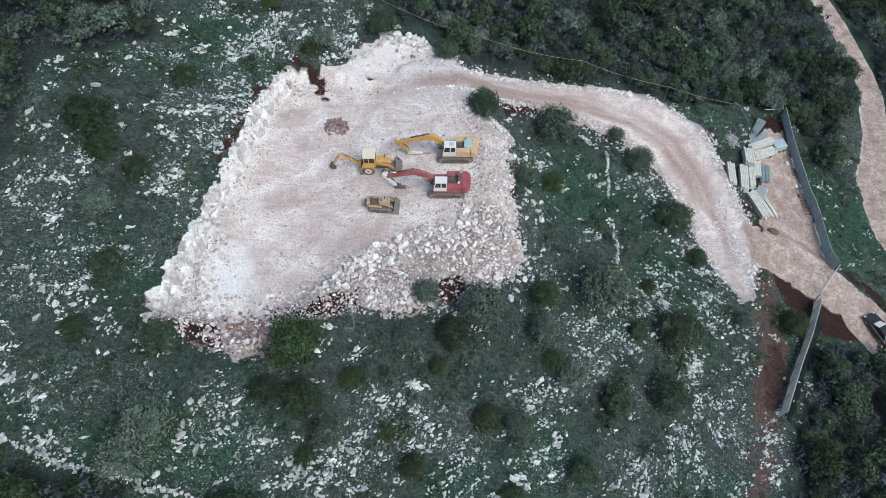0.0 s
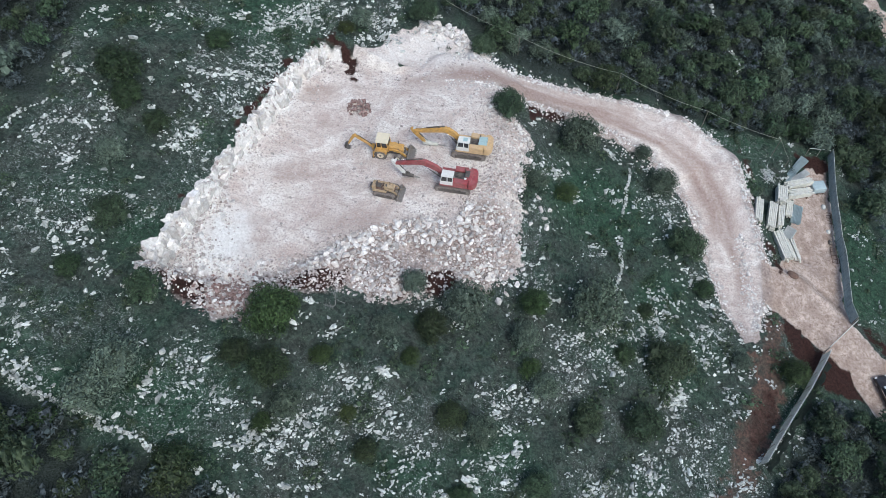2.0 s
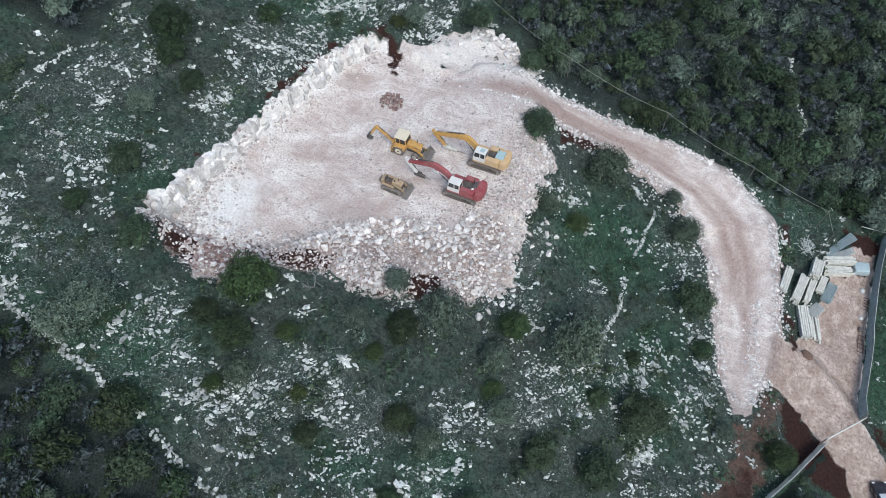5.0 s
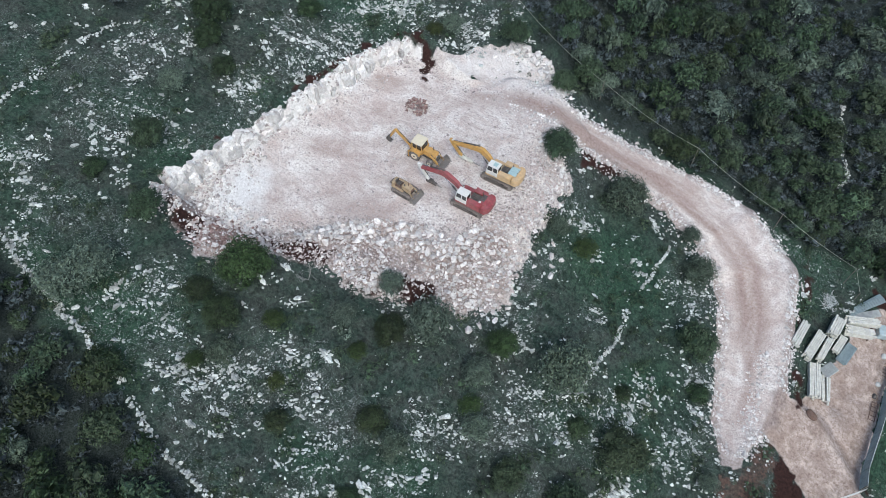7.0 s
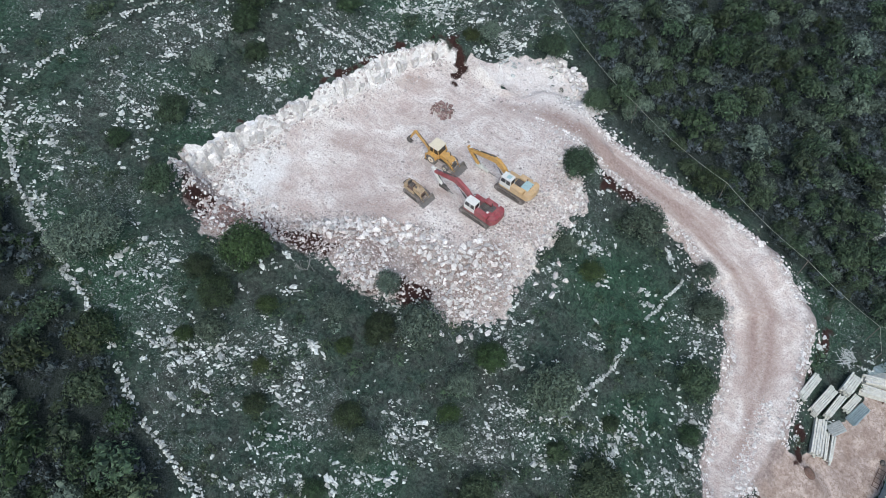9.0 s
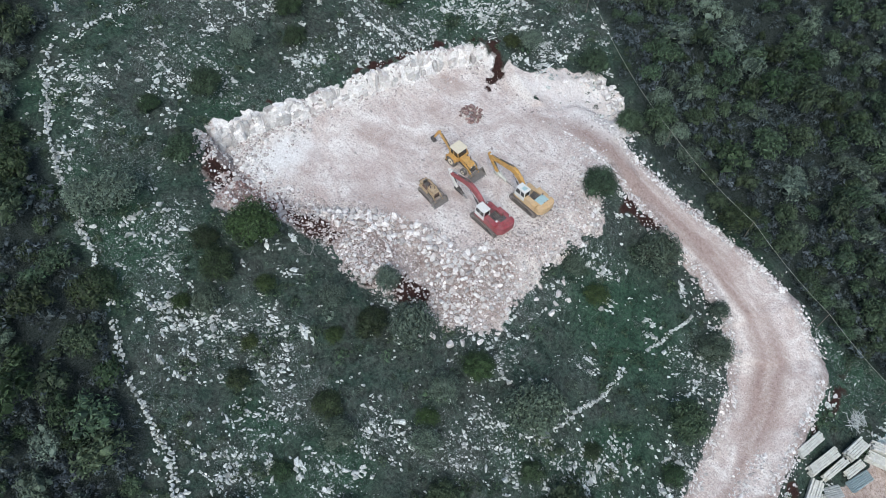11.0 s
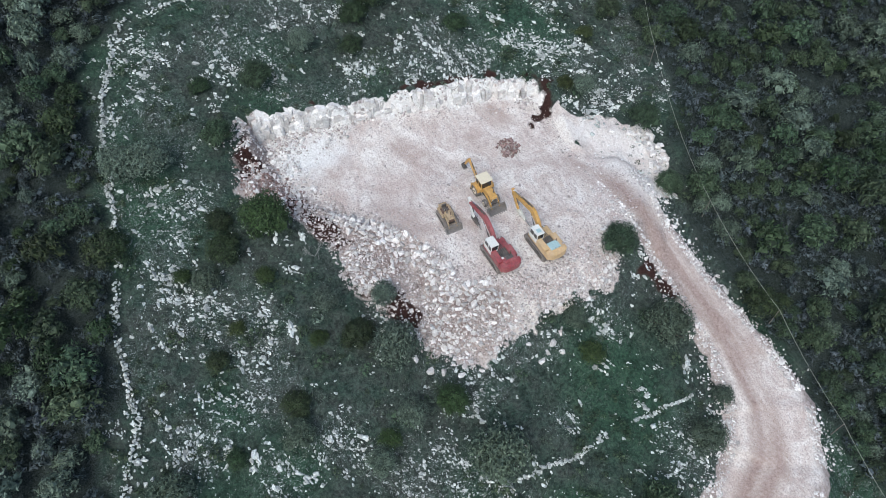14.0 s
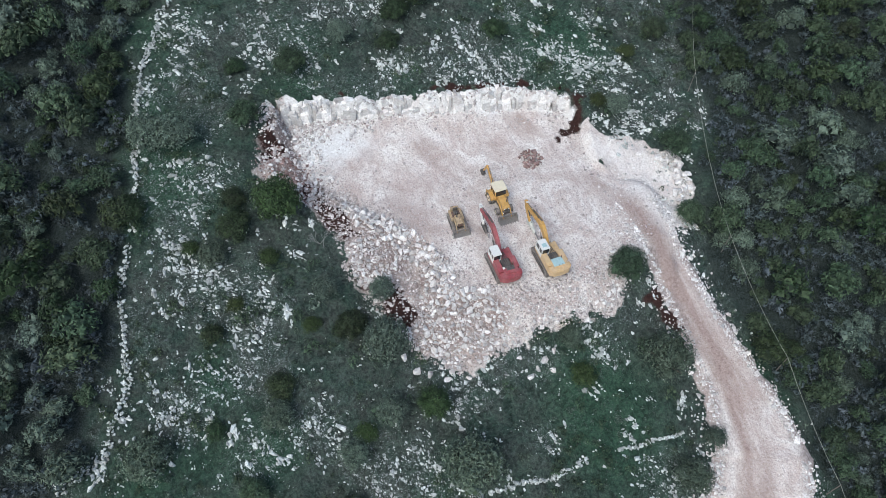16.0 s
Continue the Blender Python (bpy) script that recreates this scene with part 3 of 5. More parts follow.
def cab(parent, x0, x1, y0, y1, z0, z1, paint, roof, rake=0.25):
    """A cab with posts, panes and a roof."""
    c = part("cab", box((x1 - x0, y1 - y0, (z1 - z0) * 0.42), ((x0 + x1) / 2, (y0 + y1) / 2, z0 + (z1 - z0) * 0.21), 0.05), paint, parent, "white cab with dark windows" if paint is WHITE else "cab with dark windows")
    zb, zt = z0 + (z1 - z0) * 0.42, z1 - 0.1
    fx = x1 - rake
    for (bx, tx) in ((x0 + 0.05, x0 + 0.05), ((x0 + x1) / 2 - 0.1, (x0 + x1) / 2 - 0.1), (x1 - 0.05, fx)):
        for y in (y0 + 0.05, y1 - 0.05):
            part("post", rod((bx, y, zb - 0.05), (tx, y, zt), 0.055, 6), paint, c)
    xm = (x0 + x1) / 2 - 0.1
    for y in (y0 + 0.04, y1 - 0.04):
        part("side_window", slab([(x0 + 0.08, zb), (xm - 0.03, zb), (xm - 0.03, zt), (x0 + 0.08, zt)], y - 0.012, y + 0.012, 0), GLASS, c, "dark glass pane")
        part("door_window", slab([(xm + 0.03, zb), (x1 - 0.08, zb), (fx - 0.02, zt), (xm + 0.03, zt)], y - 0.012, y + 0.012, 0), GLASS, c, "dark glass pane")
    for pane, a in (("windscreen", (x1 - 0.03, fx + 0.02)), ("rear_window", (x0 + 0.03, x0 + 0.03))):
        bm = bmesh.new()
        vs = [bm.verts.new(p) for p in ((a[0], y0 + 0.08, zb), (a[0], y1 - 0.08, zb), (a[1], y1 - 0.08, zt), (a[1], y0 + 0.08, zt))]
        f = bm.faces.new(vs)
        bmesh.ops.extrude_face_region(bm, geom=[f])
        bmesh.ops.translate(bm, vec=(-0.02, 0, 0), verts=vs)
        part(pane, bm, GLASS, c, "dark glass pane")
    r = part("roof", box((fx - x0 + 0.12, y1 - y0 + 0.06, 0.12), ((x0 + fx) / 2 + 0.03, (y0 + y1) / 2, z1 - 0.05), 0.05), roof, c)
    return c, r


def excavator(label, m, paint, hood, cover, boom_paint, knee, tip, low, end, stick_paint, tool):
    e = thing("excavator", label, "excavator", m, "construction machines")
    crawler(e, 4.0, 0.85, 0.55, 1.1), crawler(e, 4.0, 0.85, 0.55, -1.1)
    part("undercarriage", box((2.2, 1.7, 0.35), (0, 0, 0.6), 0.06), DARK, e)
    part("slew_ring", rod((0, 0, 0.75), (0, 0, 0.98), 0.62, 20), DARK, e)
    part("platform", slab([(-2.35, 0.98), (1.3, 0.98), (1.55, 1.1), (1.55, 1.22), (-2.35, 1.22)], -1.25, 1.25, 0.03), paint, e)
    # counterweight with a rounded back
    bm = bmesh.new()
    arc = [(-1.75, -1.27), (-1.75, 1.27), (-2.3, 1.22), (-2.62, 0.85), (-2.72, 0), (-2.62, -0.85), (-2.3, -1.22)]
    lo, hi = [bm.verts.new((x, y, 0.95)) for x, y in arc], [bm.verts.new((x, y, 1.82)) for x, y in arc]
    bm.faces.new(lo), bm.faces.new(hi[::-1])
    for i in range(len(arc)):
        j = (i + 1) % len(arc)
        bm.faces.new((lo[j], lo[i], hi[i], hi[j]))
    bmesh.ops.bevel(bm, geom=bm.edges[:], offset=0.06, segments=2, affect="EDGES")
    part("counterweight", bm, paint, e)
    part("side_locker", box((1.7, 0.62, 0.72), (-0.85, 0.93, 1.56), 0.05), paint, e)
    part("tank", box((1.5, 0.66, 0.62), (-0.75, -0.90, 1.5), 0.06), paint, e)
    h = part("engine_hood", box((1.0, 1.7, 0.18) if cover else (0.72, 1.6, 0.18), (-1.55 if cover else -1.72, -0.1, 1.86), 0.05), hood, e)
    if cover:
        part("hood_cover", box((1.0, 1.25, 0.07), (-1.52, 0.0, 1.985), 0.02), cover, h, "pale blue sheet over the engine")
        for y in (-0.35, 0.1):
            part("hinge", box((0.16, 0.05, 0.05), (-1.98, y, 2.04), 0.01), DARK, h)
    else:
        part("grille", box((0.5, 0.9, 0.05), (-1.5, -0.15, 1.97), 0.01), DARK, h, "black vent")
        part("filler_cap", box((0.26, 0.26, 0.06), (-1.35, 0.55, 1.96), 0.02), WHITE, h, "white square lid")
        part("bonnet_panel", box((0.42, 0.5, 0.06), (-1.98, -0.45, 1.96), 0.02), paint, h)
    part("exhaust", rod((-1.15, -0.55, 1.7), (-1.15, -0.55, 2.35), 0.06), RUST, e)
    part("engine_bay", box((1.25, 1.0, 0.34), (-0.6, -0.05, 1.42), 0.05), DARK, e, "open greasy machinery")
    for y in (-0.35, -0.1, 0.15):
        part("hose", rod((-0.8, y, 1.62), (0.7, y * 0.6, 1.85), 0.035, 6), DARK, e)
    cab(e, -0.05, 1.45, 0.33, 1.24, 1.22, 2.72, WHITE, WHITE)
    part("roof_hatch", box((0.5, 0.5, 0.05), (0.45, 0.78, 2.76), 0.02), PALEBLUE if cover else WHITE, e)
    part("headlamp", box((0.1, 0.16, 0.12), (1.5, -0.8, 1.3), 0.02), LENS_SKY_WHITE, e, "clear lamp")
    for y in (-1.2, 1.2):
        part("handrail", rod((-0.2, y, 1.55), (-0.2, y, 2.2), 0.02, 6), paint, e)
    # boom, stick and tool
    for y in (-0.22, 0.22):
        part("boom_bracket", box((0.5, 0.08, 0.7), (0.95, y, 1.45), 0.03), paint, e)
    kx, kz = knee
    bx, bz = 0.95, 1.45
    b = beam([(bx, bz, 0.55), (bx + (kx - bx) * 0.45, bz + (kz - bz) * 0.62, 1.0), (kx - 0.25, kz - 0.12, 1.2), (kx + 0.35, kz - 0.05, 1.15),
              (kx + (tip[0] - kx) * 0.6, kz + (tip[1] - kz) * 0.55, 0.85), (tip[0], tip[1], 0.5)], 0.40, 0.62, boom_paint, "boom", e)
    for y in (-0.33, 0.33):
        ram((1.25, 1.1), (kx - 0.2, kz - 0.35), 0.085, e, y)
    ram((kx + 0.1, kz + 0.42), (tip[0] + 0.35, tip[1] + 0.30), 0.085, e)
    part("hose", rod((kx - 0.9, 0.12, kz - 0.1), (kx + 0.9, 0.12, kz + 0.28), 0.03, 6), DARK, b)
    s = beam([(tip[0] + 0.45, tip[1] + 0.45, 0.5), (tip[0] + 0.02, tip[1] - 0.1, 1.25), ((tip[0] + low[0]) / 2, (tip[1] + low[1]) / 2, 0.85), (low[0], low[1], 0.5)], 0.32, 0.46, stick_paint, "stick", e)
    part("white_cap", box((0.62, 0.3, 0.07), (tip[0] + 0.12, 0, tip[1] + 0.42), 0.02, (0, 35, 0)), WHITE, s, "white painted plate")
    ram((tip[0] - 0.25, tip[1] - 0.1), (low[0] - 0.3, low[1] + 0.35), 0.07, e)
    # hydraulic breaker folded back towards the machine
    t = part("breaker", rod((low[0] + 0.1, 0, low[1] + 0.02), (low[0] + (end[0] - low[0]) * 0.6, 0, low[1] + (end[1] - low[1]) * 0.6), 0.25, 8, r2=0.2), tool, e, "hydraulic hammer resting on the ground")
    part("chisel", rod((low[0] + (end[0] - low[0]) * 0.6, 0, low[1] + (end[1] - low[1]) * 0.6), (end[0], 0, end[1]), 0.1, 8, r2=0.05), STEEL, t)
    for y in (-0.2, 0.2):
        part("breaker_plate", slab([(low[0] + 0.3, low[1] - 0.12), (low[0] + 0.3, low[1] + 0.3), (low[0] - 0.5, low[1] + 0.22), (low[0] - 0.5, low[1] - 0.12)], y - 0.03, y + 0.03, 0), tool, t)
    return e


def wheel(parent, x, y, r, wide, rim):
    w = part("wheel", rod((x, y - wide / 2, r), (x, y + wide / 2, r), r, 24), RUBBER, parent, "dusty black tyre")
    bmesh_edges = bmesh.new()
    bmesh_edges.from_mesh(w.data)
    bmesh.ops.bevel(bmesh_edges, geom=[e for e in bmesh_edges.edges if len(e.link_faces) == 2 and abs(e.verts[0].co.y - e.verts[1].co.y) < 1e-4], offset=0.06, segments=2, affect="EDGES")
    bmesh_edges.to_mesh(w.data)
    bmesh_edges.free()
    part("rim", rod((x, y - wide / 2 - 0.015, r), (x, y + wide / 2 + 0.015, r), r * 0.55, 16), rim, w)
    part("hub", rod((x, y - wide / 2 - 0.05, r), (x, y + wide / 2 + 0.05, r), r * 0.18, 10), DARK, w)
    for k in range(18):
        a = 2 * math.pi * k / 18
        if r > 0.45:
            part("lug", box((0.09, wide * 0.95, 0.06), (x + r * math.cos(a), y, r + r * math.sin(a)), 0, (0, 90 - math.degrees(a), 0)), RUBBER, w)


def backhoe_loader(m):
    b = thing("backhoe_loader", "yellow backhoe loader with a cream roof on the stone floor", "backhoe loader", m, "construction machines")
    for y in (-0.85, 0.85):
        wheel(b, -1.05, y, 0.72, 0.5, CREAM)
        wheel(b, 0.95, y, 0.45, 0.36, CREAM)
        part("mudguard", slab([(-1.85, 0.95), (-1.7, 1.4), (-1.1, 1.56), (-0.45, 1.42), (-0.3, 1.05), (-0.42, 1.05), (-0.55, 1.32), (-1.1, 1.46), (-1.62, 1.32), (-1.75, 0.95)], y - 0.28, y + 0.28, 0), YELLOW, b)
    part("chassis", box((3.6, 0.8, 0.4), (-0.1, 0, 0.75), 0.05), DARK, b)
    h = part("bonnet", slab([(-0.2, 0.95), (1.55, 0.95), (1.6, 1.3), (1.45, 1.55), (-0.2, 1.72)], -0.42, 0.42, 0.06), YELLOW, b)
    part("front_grille", box((0.04, 0.6, 0.4), (1.6, 0, 1.15), 0.01), DARK, h)
    part("exhaust", rod((0.85, 0.25, 1.55), (0.85, 0.25, 2.2), 0.045), DARK, h)
    for y in (-0.25, 0.25):
        part("headlamp", box((0.05, 0.15, 0.13), (1.61, y, 1.36), 0.01), LENS_SKY_WHITE, h, "clear lamp")
    c, r = cab(b, -1.55, -0.15, -0.72, 0.72, 1.05, 2.62, YELLOW, CREAM, 0.15)
    r.data.transform(Matrix.Translation((-0.85, 0, 0)) @ Matrix.Diagonal((1.08, 1.02, 1, 1)) @ Matrix.Translation((0.85, 0, 0)))
    # loader arms and bucket
    for y in (-0.52, 0.52):
        part("loader_arm", slab([(-0.1, 1.35), (0.3, 1.55), (1.3, 1.25), (2.05, 0.5), (2.05, 0.25), (1.85, 0.25), (1.2, 0.95), (0.2, 1.25)], y - 0.06, y + 0.06, 0.02), YELLOW, b)
        ram((0.2, 0.9), (1.5, 1.0), 0.05, b, y)
        ram((0.9, 1.45), (1.95, 0.7), 0.045, b, y * 0.8)
    bm = slab([(1.95, 0.05), (2.75, 0.04), (2.75, 0.09), (2.05, 0.12), (1.98, 0.45), (2.15, 0.85), (2.08, 0.88), (1.88, 0.48)], -1.12, 1.12, 0)
    k = part("loader_bucket", bm, STEEL, b, "worn grey steel bucket")
    for y in (-1.1, 1.1):
        part("bucket_side", slab([(1.95, 0.05), (2.7, 0.05), (2.5, 0.45), (2.12, 0.85), (1.9, 0.5)], y - 0.025, y + 0.025, 0), STEEL, k)
    for i in range(8):
        part("tooth", box((0.18, 0.08, 0.05), (2.82, -1.0 + i * 2 / 7, 0.07), 0.01), STEEL, k)
    # rear frame, stabilisers, boom, dipper and bucket
    part("rear_frame", box((0.16, 1.9, 0.5), (-1.85, 0, 0.85), 0.03), DARK, b)
    for y in (-0.98, 0.98):
        s = part("stabiliser", box((0.14, 0.14, 0.95), (-1.9, y, 0.72), 0.02), YELLOW, b)
        part("foot", box((0.35, 0.3, 0.06), (-1.9, y, 0.22), 0.02), DARK, s)
    part("swing_post", box((0.35, 0.4, 0.8), (-2.1, 0, 0.85), 0.05), YELLOW, b)
    beam([(-2.15, 0.8, 0.7), (-2.75, 1.45, 1.0), (-3.6, 2.05, 1.0), (-4.2, 2.45, 0.7)], 0.26, 0.34, YELLOW, "boom", b)
    beam([(-4.05, 2.62, 0.8), (-4.35, 2.35, 1.1), (-4.8, 1.5, 0.8), (-5.1, 0.85, 0.6)], 0.2, 0.3, YELLOW, "dipper", b)
    ram((-2.2, 1.2), (-3.4, 2.2), 0.06, b), ram((-3.1, 1.95), (-4.0, 2.75), 0.055, b), ram((-4.55, 2.2), (-5.15, 1.15), 0.05, b)
    q = part("digging_bucket", slab([(-5.05, 0.9), (-5.35, 0.95), (-5.6, 0.6), (-5.55, 0.25), (-5.2, 0.1), (-4.95, 0.2), (-5.2, 0.25), (-5.42, 0.4), (-5.4, 0.62), (-5.2, 0.75)], -0.26, 0.26, 0), DARK, b)
    for i in range(4):
        part("tooth", box((0.16, 0.06, 0.05), (-4.88, -0.21 + i * 0.14, 0.2), 0.01), STEEL, q)
    return b


def crawler_dozer(m):
    d = thing("crawler_loader", "small old sand-coloured crawler loader, dusty and worn", "crawler loader", m, "construction machines")
    crawler(d, 2.6, 0.68, 0.36, 0.72), crawler(d, 2.6, 0.68, 0.36, -0.72)
    part("hull", box((2.2, 1.0, 0.5), (-0.1, 0, 0.55), 0.05), DARK, d)
    h = part("bonnet", slab([(-0.15, 0.8), (1.05, 0.8), (1.12, 1.2), (1.0, 1.32), (-0.15, 1.36)], -0.36, 0.36, 0.04), SAND, d)
    part("radiator", box((0.06, 0.6, 0.42), (1.13, 0, 1.02), 0.01), RUST, h)
    part("exhaust", rod((0.5, 0.12, 1.3), (0.5, 0.12, 1.8), 0.045), RUST, h)
    part("air_filter", rod((0.15, -0.15, 1.3), (0.15, -0.15, 1.6), 0.08), DARK, h)
    part("floor_plate", box((0.95, 1.0, 0.06), (-0.6, 0, 0.86), 0.02), RUST, d)
    for y in (-0.62, 0.62):
        part("fender", box((1.6, 0.26, 0.12), (-0.55, y, 0.86), 0.03), SAND, d)
        part("lift_arm", slab([(-0.1, 1.1), (0.2, 1.3), (1.2, 0.95), (1.65, 0.35), (1.5, 0.25), (1.1, 0.75), (0.1, 1.05)], y * 0.75 - 0.05, y * 0.75 + 0.05, 0.015), SAND, d)
        ram((0.1, 0.75), (1.3, 0.75), 0.05, d, y * 0.62)
    s = part("seat", box((0.5, 0.55, 0.14), (-0.75, 0, 1.06), 0.04), DARK, d, "torn black seat")
    part("backrest", box((0.12, 0.55, 0.5), (-1.02, 0, 1.3), 0.04), DARK, s)
    part("fuel_tank", box((0.4, 0.95, 0.55), (-1.3, 0, 1.0), 0.06), SAND, d)
    for y in (-0.2, 0.0, 0.2):
        part("lever", rod((-0.3, y, 0.9), (-0.4, y, 1.45), 0.02, 6), STEEL, d)
    part("winch", rod((-1.62, -0.3, 0.8), (-1.62, 0.3, 0.8), 0.22, 12), DARK, d)
    k = part("bucket", slab([(1.45, 0.04), (2.1, 0.03), (2.1, 0.08), (1.55, 0.12), (1.5, 0.4), (1.66, 0.78), (1.6, 0.8), (1.4, 0.42)], -0.98, 0.98, 0), STEEL, d, "worn steel bucket")
    for y in (-0.97, 0.97):
        part("bucket_side", slab([(1.45, 0.04), (2.08, 0.04), (1.9, 0.4), (1.62, 0.78), (1.42, 0.45)], y - 0.02, y + 0.02, 0), STEEL, k)
    return d


def car(m):
    c = thing("car", "black saloon car parked on the dirt track", "car", m)
    body = slab([(-2.2, 0.32), (-2.25, 0.72), (-2.1, 0.92), (-1.45, 0.96), (0.75, 0.95), (1.75, 0.82), (2.18, 0.66), (2.2, 0.32), (1.75, 0.24), (-1.8, 0.24)], -0.87, 0.87, 0.09)
    part("body", body, CARPAINT, c, smooth=False)
    bm = bmesh.new()
    prof = [(-1.55, 0.94, 0.78), (-1.0, 1.38, 0.60), (0.1, 1.42, 0.60), (0.95, 0.94, 0.78)]
    l_, r_ = [bm.verts.new((x, -w, z)) for x, z, w in prof], [bm.verts.new((x, w, z)) for x, z, w in prof]
    bm.faces.new(l_), bm.faces.new(r_[::-1])
    for i in range(4):
        j = (i + 1) % 4
        bm.faces.new((l_[j], l_[i], r_[i], r_[j]))
    bmesh.ops.bevel(bm, geom=bm.edges[:], offset=0.03, segments=2, affect="EDGES")
    g = part("glasshouse", bm, GLASS, c, "dark car windows")
    part("roof", box((1.1, 1.16, 0.05), (-0.45, 0, 1.425), 0.02), CARPAINT, g)
    # near-white pane: the sky's reflection is put into its colour
    part("windscreen", slab([(0.18, 1.40), (0.88, 0.99), (0.90, 1.01), (0.20, 1.43)], -0.55, 0.55, 0), LENS_SKY_WHITE, g, "windscreen pane coloured pale for the reflected sky")
    for x in (-1.35, 1.4):
        for y in (-0.78, 0.78):
            wheel(c, x, y, 0.32, 0.2, STEEL)
    for y in (-0.68, 0.68):
        part("headlight", box((0.16, 0.3, 0.13), (2.12, y, 0.66), 0.03), LENS_SKY_WHITE, c, "clear headlight")
        part("tail_light", box((0.1, 0.34, 0.16), (-2.2, y, 0.78), 0.03), LAMPRED, c, "red tail light")
        part("mirror", box((0.12, 0.2, 0.12), (0.6, y * 1.4, 0.98), 0.03), CARPAINT, c)
        part("sill_trim", box((2.3, 0.02, 0.05), (-0.3, y * 1.29, 0.93), 0), CHROME, c)
    part("number_plate", box((0.02, 0.5, 0.11), (-2.27, 0, 0.6), 0), WHITE, c, "white plate")
    part("bumper", box((0.14, 1.6, 0.2), (2.17, 0, 0.42), 0.05), CARPAINT, c)


# ---- stones ----
def rock_shape(seed, points):
    """An angular stone: the hull of a few points on a rough ball."""
    bm = bmesh.new()
    r = random.Random(seed)
    for _ in range(points):
        d = Vector((r.gauss(0, 1), r.gauss(0, 1), r.gauss(0, 1))).normalized()
        bm.verts.new(d * r.uniform(0.40, 0.56))
    out = bmesh.ops.convex_hull(bm, input=bm.verts[:])
    bmesh.ops.delete(bm, geom=[g for g in out["geom_interior"] if isinstance(g, bmesh.types.BMVert)], context="VERTS")
    bmesh.ops.triangulate(bm, faces=bm.faces[:])
    bmesh.ops.recalc_face_normals(bm, faces=bm.faces[:])
    bm.verts.index_update()
    verts, faces = np.array([v.co[:] for v in bm.verts]), np.array([[v.index for v in f.verts] for f in bm.faces])
    bm.free()
    return verts, faces


SMALL_ROCKS = [rock_shape(k, 11) for k in range(10)]
BLOCKS = []
ROCKS = [rock_shape(40 + k, 13) for k in range(12)]
CORES = [rock_shape(80 + k, 13) for k in range(6)]


def block_shape(seed):
    """A jointed block: the hull of a jittered box."""
    bm = bmesh.new()
    r = random.Random(seed)
    for x in (-0.5, 0.5):
        for y in (-0.5, 0.5):
            for z in (-0.5, 0.5):
                bm.verts.new((x * r.uniform(0.6, 1.08), y * r.uniform(0.6, 1.08), z * r.uniform(0.65, 1.08)))
                bm.verts.new((x * r.uniform(0.5, 1.1), y * r.uniform(0.7, 1.1), z * r.uniform(0.3, 1.0)))
    out = bmesh.ops.convex_hull(bm, input=bm.verts[:])
    bmesh.ops.delete(bm, geom=[g for g in out["geom_interior"] if isinstance(g, bmesh.types.BMVert)], context="VERTS")
    bmesh.ops.triangulate(bm, faces=bm.faces[:])
    bmesh.ops.recalc_face_normals(bm, faces=bm.faces[:])
    bm.verts.index_update()
    verts, faces = np.array([v.co[:] for v in bm.verts]), np.array([[v.index for v in f.verts] for f in bm.faces])
    bm.free()
    return verts, faces


BLOCKS += [block_shape(60 + k) for k in range(8)]


def turns(n, r, tilt=180, yaw=None):
    """Random turn matrices, n x 3 x 3; yaw in degrees sets the heading."""
    a, b, c = (np.radians(r.uniform(-lim, lim, n)) for lim in (tilt, tilt, 180))
    if yaw is not None:
        c = np.radians(yaw) + r.normal(0, 0.25, n)
    ca, sa, cb, sb, cc, sc = np.cos(a), np.sin(a), np.cos(b), np.sin(b), np.cos(c), np.sin(c)
    o, z = np.ones(n), np.zeros(n)
    X = np.array([[o, z, z], [z, ca, -sa], [z, sa, ca]]).transpose(2, 0, 1)
    Y = np.array([[cb, z, sb], [z, o, z], [-sb, z, cb]]).transpose(2, 0, 1)
    Z = np.array([[cc, -sc, z], [sc, cc, z], [z, z, o]]).transpose(2, 0, 1)
    return Z @ Y @ X


def strew(name, shapes, places, sizes, mat, r, flat=0.65, tilt=25, yaw=None, slim=1.0):
    """Many pieces joined into one mesh object. places n x 3, sizes n; yaw turns each, slim narrows."""
    vs, fs, tone, base = [], [], [], 0
    pick = r.integers(0, len(shapes), len(places))
    for k, (v, f) in enumerate(shapes):
        sel = np.where(pick == k)[0]
        if not len(sel):
            continue
        n = len(sel)
        stretch = np.stack([r.uniform(0.75, 1.35, n), r.uniform(0.7, 1.1, n) * slim, r.uniform(flat * 0.8, flat * 1.25, n)], -1) * sizes[sel][:, None]
        spin = turns(n, r, tilt, None if yaw is None else yaw[sel])
        p = np.einsum("nij,nvj->nvi", spin, v[None] * stretch[:, None]) + places[sel][:, None]
        vs.append(p.reshape(-1, 3))
        fs.append((f[None] + (base + np.arange(n) * len(v))[:, None, None]).reshape(-1, f.shape[1]))
        tone.append(np.repeat(r.uniform(0, 1, n), len(v)))
        base += n * len(v)
    return new(name, quick_mesh(name, np.concatenate(vs), np.concatenate(fs), mat, {"tone": np.concatenate(tone)}))


def shared_rocks(mat):
    return [quick_mesh("stone", v, f, mat) for v, f in ROCKS]


